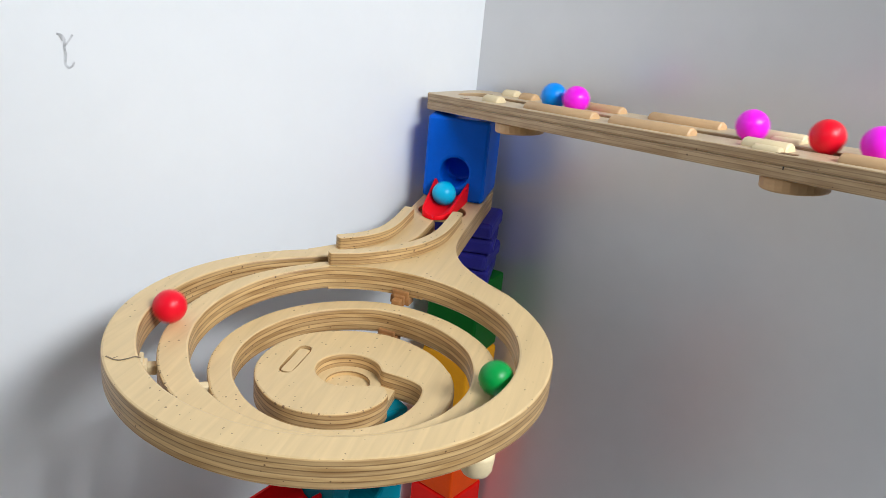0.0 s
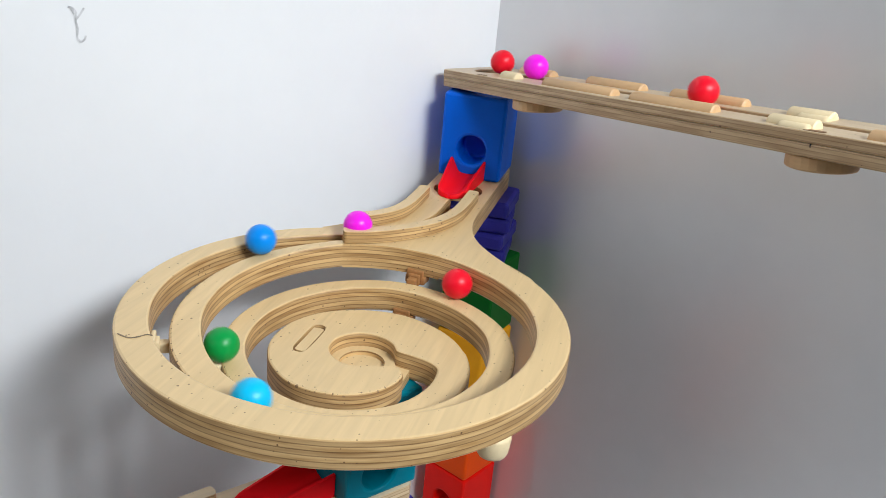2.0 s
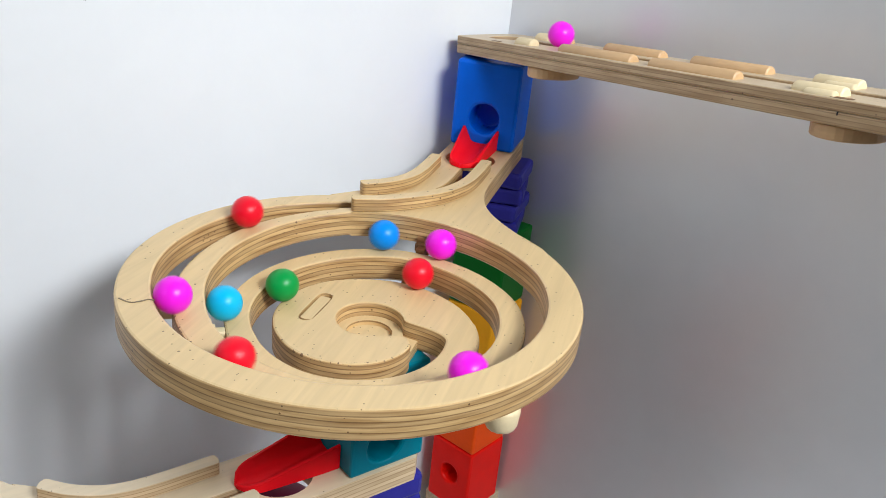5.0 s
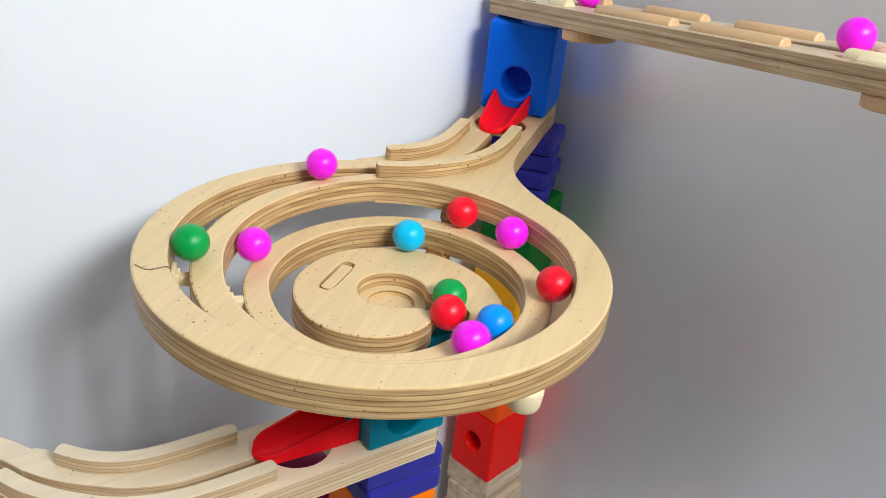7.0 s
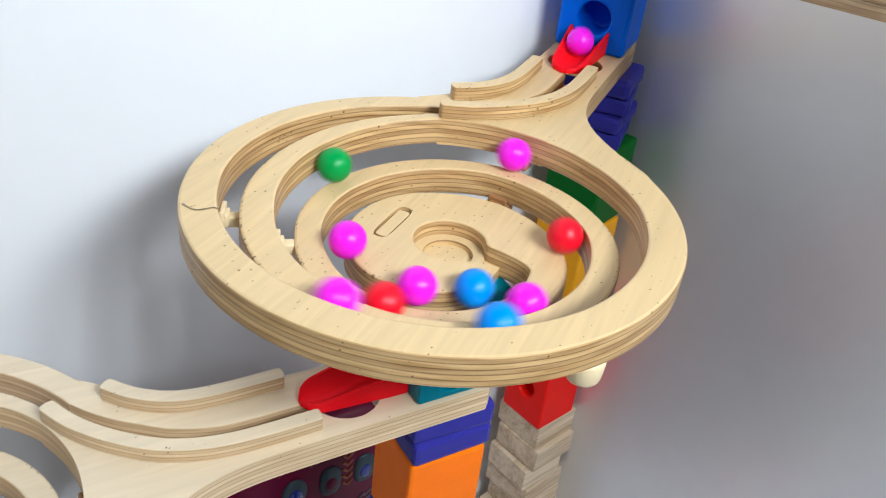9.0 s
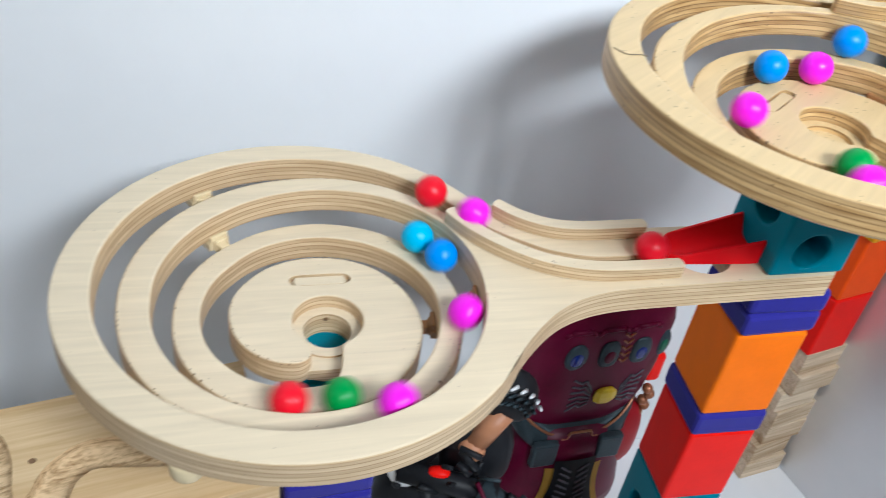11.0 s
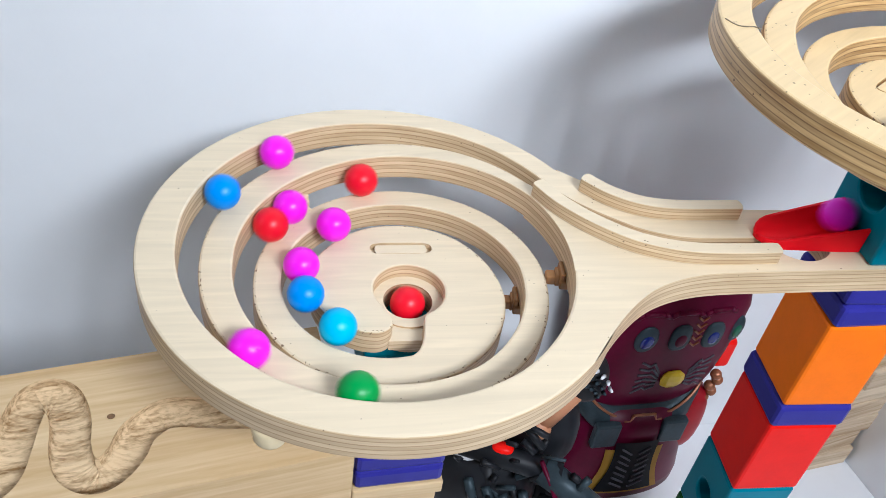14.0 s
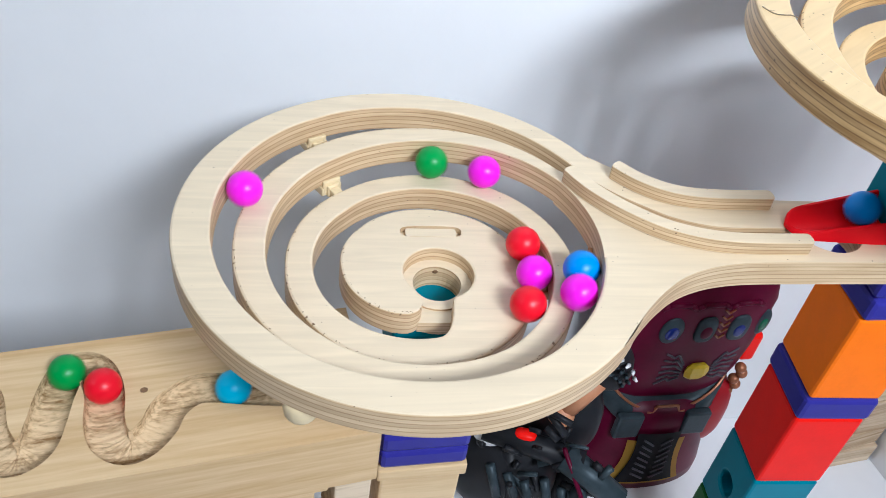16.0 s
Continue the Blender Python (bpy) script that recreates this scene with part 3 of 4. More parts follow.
UP = spiral_track(RING_UP, "light birch plywood spiral marble track, freckled, over teal block", PLY_TAN, 0.0)
spiral_track(RING_LOW, "clean light birch plywood spiral marble track beside the wall", PLY, 0.0118)
bm = bmesh.new()
band(bm, smooth_line([(-0.0645, 0.0795), (-0.0655, 0.0755), (-0.0652, 0.0725), (-0.0625, 0.0700), (-0.0602, 0.0685), (-0.0598, 0.0660)], 4), 0.0007, 0.0001, 0.0003)
part("scratch", bm, SCRATCH, UP, "grey-brown scratch across the rim")
for m, label in ((RING_UP, "red plastic chute leaning out of the blue block"), (RING_LOW, "red plastic chute leaning out of the teal block")):
    chute(m.copy(), label)

SLAB = 0.0150
# tower under the upper neck
top = 0.3116 + LIFT
block("arch_block", RING_UP @ pose(0.2455, -0.001, 0.0003, 0, 0, 0), 0.0445, 0.0590, BLUE, "bright blue wooden block with a round opening", [("left", 0.0, 0.0205, 0.0103)])
tower(0.0165, 0.6045, 77.2, top - PLY_T, [("slab_block", 0.0122, PURPLE, "dark indigo wooden slab in a stack", (), a) for a in (0, 6, -3, 4)])
tower(0.0205, 0.6050, 62, top - PLY_T - 4 * 0.0122, [
    ("cube_block", 0.062, GREEN, "dark green wooden block in the tower", (), 0),
    ("cube_block", 0.3116 - PLY_T - 4 * 0.0122 - 0.062 - 0.1165, YELLOW, "amber yellow wooden block in the tower", (), -4)], )
tower(0.0215, 0.612, 52, 0.1165 + LIFT, [
    ("cube_block", 0.0625, VERMILION, "orange-red wooden block in the tower", (), 0),
    ("cube_block", 0.0620, REDPAINT, "bright red wooden block with a round hole", [("left", 0.0, 0.032, 0.0085)], 0)])
z = -0.007 + LIFT
for i in range(7):
    h = z / 7
    block("wood_plate", pose(0.0225 + 0.003 * math.sin(i * 2.1), 0.613 + 0.003 * math.cos(i * 1.7), z - (i + 1) * h + 0.0002, 0, 0, 52 + 4 * math.sin(i * 3)), 0.046 + 0.0015 * math.sin(i * 2.6), h - 0.0004, OAK,
          "raw brown wood plate in a stack", (), 0.0012, "raw wood plates")
# tower under the lower neck
top = 0.2136 + LIFT
block("arch_block", RING_LOW @ pose(0.2455, -0.001, 0.0003, 0, 0, 0), 0.0425, 0.0563, TEAL, "teal wooden block with an arch and round openings", [("front", -0.002, 0.0140, 0.0100), ("left", 0.0, 0.030, 0.0105)], 0.0015)
tower(-0.0385, 0.378, 38.5, top - PLY_T, [
    ("slab_block", SLAB, PURPLE, "dark indigo wooden slab under the neck", (), 0),
    ("slab_block", SLAB, PURPLE, "dark indigo wooden slab under the neck", (), 3),
    ("cube_block", 0.0640, ORANGE, "orange wooden block in a tower", (), 0),
    ("slab_block", 0.0180, PURPLE, "dark indigo wooden slab between blocks", (), 0),
    ("cube_block", 0.0640, REDPAINT, "bright red wooden block in a tower", (), 0),
    ("cube_block", 0.0640, TEAL, "teal wooden block with a round hole", [("left", 0.0, 0.030, 0.0085)], 0),
    ("cube_block", 0.0640, GREEN, "dark green wooden block in a tower", (), 0),
    ("cube_block", 0.0690, REDPAINT, "red wooden block at the tower's foot", (), 0)])
# tower under the lower spiral's hub
hx, hy = (RING_LOW @ Vector((HOLE[0], HOLE[1], 0))).xy
top = 0.2136 + LIFT - 0.027 - PLY_T - 0.006
tower(hx, hy, 40.6, top, [("cube_block", 0.036, TEAL, "teal wooden block under the spiral's hub", (), 0)])
tower(-0.205, 0.205, 44, top - 0.036, [
    ("slab_block", 0.0135, PURPLE, "indigo wooden slab beside the pine beam", (), 0),
    ("slab_block", 0.0135, PURPLE, "indigo wooden slab beside the pine beam", (), 0),
    ("slab_block", 0.0135, PURPLE, "indigo wooden slab beside the pine beam", (), 0)])
z = top - 0.036 - 3 * 0.0135
block("wood_plate", pose(-0.205, 0.205, z - 0.009, 0, 0, 44), 0.046, 0.0088, PINE, "pale wood plate under indigo slabs", (), 0.001, "raw wood plates")
block("wood_post", pose(-0.205, 0.205, 0.0, 0, 0, 44), 0.042, z - 0.0092, PINE, "pale wood post on the white board", (), 0.0015)

# ---- the long launching beam and the pine beam ----
BEAM_T = 0.0115
BEAM = pose(-0.0225, 0.6055, 0.3712 + LIFT, 0, 0, -53.0) @ pose(0, 0, 0, 0, -6.3, 0)


def dowel(root, x0, x1, y, mat, r=0.0045, z=BEAM_T - 0.0004):
    """A round bar lying half sunk, its ends turned to a chamfer."""
    bm = bmesh.new()
    rings = [[bm.verts.new((x, y + k * r * math.cos(2 * math.pi * i / 16), z + k * r * math.sin(2 * math.pi * i / 16))) for i in range(16)]
             for x, k in ((x0, 0.74), (x0 + 0.0006, 0.93), (x0 + 0.0014, 1.0), (x1 - 0.0014, 1.0), (x1 - 0.0006, 0.93), (x1, 0.74))]
    for a, b in zip(rings, rings[1:]):
        for i in range(16):
            bm.faces.new((a[i], a[(i + 1) % 16], b[(i + 1) % 16], b[i]))
    bm.faces.new(rings[0])
    bm.faces.new(rings[-1])
    ob = part("dowel", bm, mat, root, smooth=True)
    ob.data.set_sharp_from_angle(angle=radians(30))
    return ob


beam = thing("launch_beam", BEAM, "long birch plywood beam with dowel rails, resting on blue block", "marble track")
edge = [(0.003, 0.0), (0.56, 0.0), (0.56, 0.051), (0.010, 0.051), (0.003, 0.047), (0.0, 0.041), (0.0, 0.003)]
bm = bmesh.new()
prism(bm, edge, 0.0, 0.0060, [circle(0.026, 0.0255, 0.0125, 24)])
# the upper plies, open along the middle where the marbles run
mouth = [(0.026 + 0.0125 * math.cos(radians(t)), 0.0255 + 0.0125 * math.sin(radians(t))) for t in range(22, 340, 12)]
prism(bm, [(0.003, 0.0), (0.56, 0.0), (0.56, 0.0209)] + mouth[::-1] + [(0.56, 0.0301), (0.56, 0.051), (0.010, 0.051), (0.003, 0.047), (0.0, 0.041), (0.0, 0.003)], 0.0061, BEAM_T)
ply_heights(bm, 0, BEAM_T)
part("board", bm, PLY_OLD, beam, bevel=0.0007)
for x0, x1, y, mat in ((0.058, 0.074, 0.0095, PALE), (0.036, 0.050, 0.044, PALE), (0.058, 0.072, 0.041, DOWEL), (0.101, 0.160, 0.0085, DOWEL), (0.104, 0.150, 0.042, DOWEL),
                       (0.173, 0.229, 0.0085, DOWEL), (0.172, 0.222, 0.042, DOWEL), (0.259, 0.284, 0.0095, PALE), (0.248, 0.272, 0.041, PALE),
                       (0.309, 0.362, 0.0085, DOWEL), (0.308, 0.356, 0.042, DOWEL)):
    dowel(beam, x0, x1, y, mat)
for x0, x1, y in ((0.268, 0.283, 0.0040), (0.257, 0.273, 0.0350)):
    dowel(beam, x0, x1, y, PALE, 0.0030, BEAM_T - 0.0006)
for x0, x1, y0, y1 in ((0.277, 0.292, 0.0012, 0.0050), (0.040, 0.049, 0.0012, 0.0038)):
    bm = bmesh.new()
    prism(bm, [(x0, y0), (x1 - 0.002, y0), (x1, y0 + 0.001), (x1 - 0.001, y1), (x0 + 0.002, y1 - 0.0006)], BEAM_T + 0.0001, BEAM_T + 0.0003)
    part("tear_out", bm, KNOT, beam, "dark torn patch of veneer")
bm = bmesh.new()
box(bm, 0.2868, 0.2874, -0.0001, 0.0004, 0.0046, 0.0062)
part("slit", bm, BLACK, beam, "short dark slit in the edge")
for x in (0.084, 0.283, 0.48):
    bm = bmesh.new()
    tube(bm, (x, 0.0175, -0.0068), (x, 0.0175, -0.0002), 0.0160, 28)
    part("underside_disc", bm, DOWEL, beam, "round wooden disc under the beam", bevel=0.001)

PLANK = pose(-0.2005, 0.1635, 0.138 + LIFT, 0, 0, 50.7)
plank = thing("pine_beam", PLANK, "pale pine beam with a routed wavy marble groove", "marble track")
WAVE = [(0.0006, 0.0226), (-0.0395, 0.0309), (-0.0542, 0.0346), (-0.0691, 0.0389), (-0.0788, 0.0389), (-0.0888, 0.0319), (-0.0941, 0.0224), (-0.1012, 0.0153), (-0.1078, 0.0138), (-0.1142, 0.0196), (-0.1163, 0.0301), (-0.1158, 0.0450), (-0.1187, 0.0573), (-0.1248, 0.0626), (-0.1316, 0.0593), (-0.1363, 0.0475), (-0.1393, 0.0349), (-0.1431, 0.0228), (-0.1502, 0.0175), (-0.1564, 0.0200), (-0.1624, 0.0320), (-0.1654, 0.0500), (-0.1724, 0.0620), (-0.1824, 0.0600), (-0.1964, 0.0450), (-0.3264, 0.0400)]
wave = smooth_line(WAVE, 14)
bm = bmesh.new()
pts = [Vector(p) for p in wave]
left, right = [], []
for i, p in enumerate(pts):
    d = (pts[min(i + 1, len(pts) - 1)] - pts[max(i - 1, 0)]).normalized()
    n = Vector((-d.y, d.x))
    left.append(p + n * 0.0085)
    right.append(p - n * 0.0085)
# top face with the groove cut out, and the hollow itself
slab_out = [(0.0, 0.0), (0.0, 0.0775), (-0.40, 0.0775), (-0.40, 0.0)]
groove_ring = [tuple(p) for p in left] + [tuple(p) for p in reversed(right)]
tv = [bm.verts.new((x, y, 0)) for x, y in slab_out]
gv = [bm.verts.new((x, y, 0)) for x, y in groove_ring]
ed = [bm.edges.new((tv[i], tv[(i + 1) % 4])) for i in range(4)] + [bm.edges.new((gv[i], gv[(i + 1) % len(gv)])) for i in range(len(gv))]
bmesh.ops.triangle_fill(bm, use_beauty=True, edges=ed)
bv = [bm.verts.new((x, y, -0.038)) for x, y in slab_out]
for i in range(4):
    bm.faces.new((tv[i], tv[(i + 1) % 4], bv[(i + 1) % 4], bv[i]))
bm.faces.new(bv)
part("body", bm, PINE, plank)
bm = bmesh.new()
along, across = bm.verts.layers.float.new("along"), bm.verts.layers.float.new("across")
prev = None
for i, (a, b) in enumerate(zip(left, right)):
    c, h = (a + b) / 2, (a - b) / 2
    d0 = Vector((-h.y, h.x)).normalized()
    rough = 0.0005 * noise.noise(Vector((i * 0.55, 3.1, 0)))
    rough += 0.00022 * math.sin(i * 1.55 + 1.5 * noise.noise(Vector((i * 0.1, 0, 0))))
    row = [bm.verts.new((c.x + h.x * math.cos(k), c.y + h.y * math.cos(k), -(0.0078 + rough) * math.sin(k) ** 0.38)) for k in [math.pi * (0.5 - 0.5 * math.cos(math.pi * j / 14)) for j in range(15)]]
    for j, v in enumerate(row[1:-1]):
        v.co += Vector((d0.x, d0.y, 1)) * 0.0004 * noise.noise(Vector((i * 0.5, j * 0.35, 7.0)))
    for j, v in enumerate(row):
        v[along], v[across] = i * 0.0008, float(j)
    if prev:
        for j in range(14):
            bm.faces.new((prev[j], prev[j + 1], row[j + 1], row[j]))
    prev = row
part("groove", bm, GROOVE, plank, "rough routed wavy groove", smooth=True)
bm = bmesh.new()
prism(bm, [(-0.0992 + 0.0017 * math.cos(t), 0.0433 + 0.0014 * math.sin(t)) for t in [2 * math.pi * k / 20 for k in range(20)]], 0.0001, 0.0003)
part("knot", bm, KNOT, plank, "dark round knot in the pine")
for name, x0, x1, y0, y1, z0, z1, label in (("wood_plate", -0.105, -0.022, 0.004, 0.050, -0.0475, -0.0382, "pale wood plate under the grooved beam"),
                                            ("wood_post", -0.100, -0.028, 0.006, 0.046, -0.138 - LIFT + 0.0002, -0.0477, "pale pine post under the wood plate"),
                                            ("wood_post", -0.0195, -0.0015, 0.002, 0.030, -0.138 - LIFT + 0.0002, -0.0382, "rough split wood post under the beam's end")):
    bm = bmesh.new()
    box(bm, x0, x1, y0, y1, z0, z1)
    ob = part(name, bm, PINE if x0 < -0.05 else OAK, None, bevel=0.001)
    ob.matrix_world = PLANK.copy()
    tagged(ob, label, name.replace("_", " "))

# ---- the toys behind the run, and the scuff on the wall ----
def super_ball(bm, c, sx, sy, sz, power=0.6, u=32, v=20):
    """A rounded box."""
    made = bmesh.ops.create_uvsphere(bm, u_segments=u, v_segments=v, radius=1.0)["verts"]
    for w in made:
        q = [math.copysign(abs(k) ** power, k) for k in w.co]
        w.co = Vector((c[0] + q[0] * sx, c[1] + q[1] * sy, c[2] + q[2] * sz))


def toy_gauntlet(m):
    root = thing("toy_gauntlet", m, "glossy maroon plastic toy gauntlet with set gems and grey collar", "toy")
    levels = [0.094, 0.101, 0.112, 0.130, 0.155, 0.185, 0.205, 0.222, 0.233, 0.238]
    widths = [0.037, 0.048, 0.0570, 0.0625, 0.0665, 0.0690, 0.0695, 0.0655, 0.0550, 0.0280]
    FIST_X, CUFF_X = -0.0180, -0.0150
    depths = [0.0170, 0.0215, 0.0235, 0.0250, 0.0255, 0.0255, 0.0250, 0.0215, 0.0150, 0.0070]

    def face(x, z, p=3.2):
        """The front of the fist at x, z."""
        w, d = float(np.interp(z, levels, widths)), float(np.interp(z, levels, depths))
        return -d * max(1 - abs((x - FIST_X) / w) ** p, 0.0) ** (1 / p)

    def loft(rings, n=48, ox=0.0):
        bm = bmesh.new()
        prev = None
        rows = []
        for z, w, d, oy, p in rings:
            row = []
            for i in range(n):
                c, s = math.cos(2 * math.pi * i / n), math.sin(2 * math.pi * i / n)
                row.append(bm.verts.new((ox + w * math.copysign(abs(c) ** (2 / p), c), oy + d * math.copysign(abs(s) ** (2 / p), s), z(c, s) if callable(z) else z)))
            rows.append(row)
        for a, b in zip(rows, rows[1:]):
            for i in range(n):
                bm.faces.new((a[i], a[(i + 1) % n], b[(i + 1) % n], b[i]))
        bm.faces.new(rows[0])
        bm.faces.new(rows[-1])
        return bm
    part("fist", loft([(z, w, d, 0, 3.2) for z, w, d in zip(levels, widths, depths)], ox=FIST_X), MAROON, root, smooth=True)
    for k, x in enumerate((-0.036, -0.009, 0.018)):
        bm = bmesh.new()
        pts = [(x - 0.013, 0.2075), (x - 0.008, 0.2105), (x + 0.008, 0.2105), (x + 0.013, 0.2075)]
        for a, b in zip(pts, pts[1:]):
            tube(bm, (a[0], face(*a), a[1]), (b[0], face(*b), b[1]), 0.0022, 8)
        part("knuckle_ridge", bm, MAROON, root, smooth=True)
    bm = bmesh.new()
    super_ball(bm, (0.036, -0.010, 0.072), 0.016, 0.017, 0.040, 0.8, 18, 12)
    part("thumb", bm, CRIMSON, root, smooth=True)
    bm = bmesh.new()
    box(bm, 0.046, 0.059, -0.010, 0.004, 0.128, 0.158)
    part("side_plate", bm, REDPAINT, root, "bright red side plate", bevel=0.003)
    for k in range(5):
        bm = bmesh.new()
        ball_mesh(bm, (0.0435 + 0.004 * (k % 2), -0.0165 - 0.0006 * k, 0.101 + 0.0075 * k), 0.0046)
        part("bead", bm, COPPER, root, "dull copper bead", smooth=True)
    for x, mat, wide in ((-0.036, GEM, 0.95), (-0.009, MAROON, 0.85), (0.018, GEM, 0.85), (0.040, GEMGREEN, 0.6)):
        z = 0.186
        y = face(x, z)
        bm = bmesh.new()
        super_ball(bm, (x, y, z), 0.0100 * wide, 0.0030, 0.0135, 0.75 if x in (-0.009, 0.018) else 1.0, 20, 14)
        bezel = part("gem_setting", bm, STEEL, root, "dull grey setting", smooth=True)
        bm = bmesh.new()
        ball_mesh(bm, (x, y - 0.0018, z - 0.001), 0.0060, wide, 0.35, 1.25)
        part("gem", bm, mat, bezel, "dark polished gem", smooth=True)
    for k in range(5):
        bm = bmesh.new()
        z = 0.176 + 0.0065 * k
        for s in (-1, 1):
            tube(bm, (0.0045, face(0.0045, z) - 0.0003, z), (0.0045 + s * 0.004, face(0.0045 + s * 0.004, z) - 0.0003, z + 0.004), 0.0009, 6)
        part("chevron", bm, COPPER, root)
    bm = bmesh.new()
    super_ball(bm, (-0.001, face(-0.001, 0.139) - 0.001, 0.139), 0.0105, 0.0036, 0.0092, 0.8, 7, 6)
    part("centre_gem", bm, YELLOWGEM, root, "faceted yellow centre gem")
    for side in (-1, 1):
        for k in range(6):
            bm = bmesh.new()
            x0, z0 = -0.001 + side * 0.0125, 0.131 + 0.0030 * k
            pts = [(x0, z0), (x0 + side * 0.007, z0 - 0.004 + 0.0032 * k), (x0 + side * 0.010, z0 - 0.001 + 0.0020 * k), (x0 + side * 0.018, z0 - 0.008 + 0.0044 * k)]
            for a, b in zip(pts, pts[1:]):
                tube(bm, (a[0], face(*a) - 0.0001, a[1]), (b[0], face(*b) - 0.0001, b[1]), 0.0011, 6)
            part("filigree", bm, PEWTER, root, "grey raised filigree bar")
    # collar and cuff
    rim = lambda lo, hi: (lambda c, s: lo + (hi - lo) * abs(c) ** 1.6)
    part("collar", loft([(rim(0.095, 0.127), 0.048, 0.0245, 0, 2.6), (rim(0.091, 0.124), 0.0560, 0.0290, -0.001, 2.6), (rim(0.076, 0.100), 0.0540, 0.0310, -0.003, 2.6), (rim(0.069, 0.090), 0.047, 0.0270, -0.003, 2.6)], ox=CUFF_X),
         STEEL, root, "dull grey collar", smooth=True)
    for side in (-1, 1):
        bm = bmesh.new()
        box(bm, CUFF_X + side * 0.029 - 0.011, CUFF_X + side * 0.029 + 0.011, -0.0365, -0.0290, 0.069, 0.096)
        part("collar_plate", bm, STEEL, root, bevel=0.002)
    bm = bmesh.new()
    line = []
    for i in range(25):
        t = math.pi + math.pi * i / 24
        c, s = math.cos(t), math.sin(t)
        line.append(Vector((CUFF_X + 0.0540 * math.copysign(abs(c) ** (2 / 2.6), c), -0.001 - 0.0285 * abs(s) ** (2 / 2.6), 0.094 + 0.031 * abs(c) ** 1.6)))
    for a, b in zip(line, line[1:]):
        tube(bm, a, b, 0.0012, 8)
    part("collar_trim", bm, COPPER, root, "copper line along the collar")
    bm = bmesh.new()
    tab = [Vector((CUFF_X + x, -0.0318, z)) for x, z in ((-0.016, 0.0965), (-0.011, 0.0965), (-0.009, 0.103), (0.009, 0.103), (0.011, 0.0965), (0.016, 0.0965))]
    for a, b in zip(tab, tab[1:]):
        tube(bm, a, b, 0.0012, 8)
    part("collar_tab", bm, COPPER, root, "stepped copper edge in the collar's middle")
    cuff_z, cuff_rx, cuff_ry = [0.0, 0.012, 0.045, 0.080, 0.100], [0.064, 0.064, 0.058, 0.048, 0.041], [0.033, 0.033, 0.031, 0.028, 0.025]
    part("cuff", loft([(z, rx, ry, -0.008, 2.2) for z, rx, ry in zip(cuff_z, cuff_rx, cuff_ry)], ox=CUFF_X), MAROON, root, smooth=True)
    # dark panel with yellow trim on the cuff
    for name, mat, w0, w1, dy, z0, z1 in (("trim", TRIM, 0.0255, 0.0350, 0.0016, 0.010, 0.066), ("panel", BLACK, 0.0190, 0.0270, 0.0028, 0.014, 0.076)):
        bm = bmesh.new()
        rows = []
        for k in range(7):
            t = k / 6
            z, w = z1 + (z0 - z1) * t, w0 + (w1 - w0) * t - 0.004 * math.sin(math.pi * t)
            ry, rx = float(np.interp(z, cuff_z, cuff_ry)) + dy, float(np.interp(z, cuff_z, cuff_rx)) + dy
            rows.append([bm.verts.new((CUFF_X + w * f, -0.008 - ry * max(1 - abs(w * f / rx) ** 2.2, 0) ** (1 / 2.2), z)) for f in (-1, -0.6, -0.2, 0.2, 0.6, 1)])
        for a, b in zip(rows, rows[1:]):
            for i in range(5):
                bm.faces.new((a[i], a[i + 1], b[i + 1], b[i]))
        bmesh.ops.solidify(bm, geom=bm.faces[:], thickness=0.0016)
        part(name, bm, mat, root, "yellow edged trim" if name == "trim" else "dark ribbed panel")
    for side in (-1, 1):
        for k in range(7):
            z = 0.066 - 0.007 * k
            ry = float(np.interp(z, cuff_z, cuff_ry)) + 0.0036
            bm = bmesh.new()
            tube(bm, (CUFF_X + side * 0.003, -0.008 - ry, z - 0.004), (CUFF_X + side * (0.0125 + 0.0004 * k), -0.008 - ry + 0.0010, z + 0.003), 0.0009, 8)
            part("rib", bm, PEWTER, root)
    return root


toy_gauntlet(pose(-0.1253, 0.4875, 0.0, 0, 0, 43))


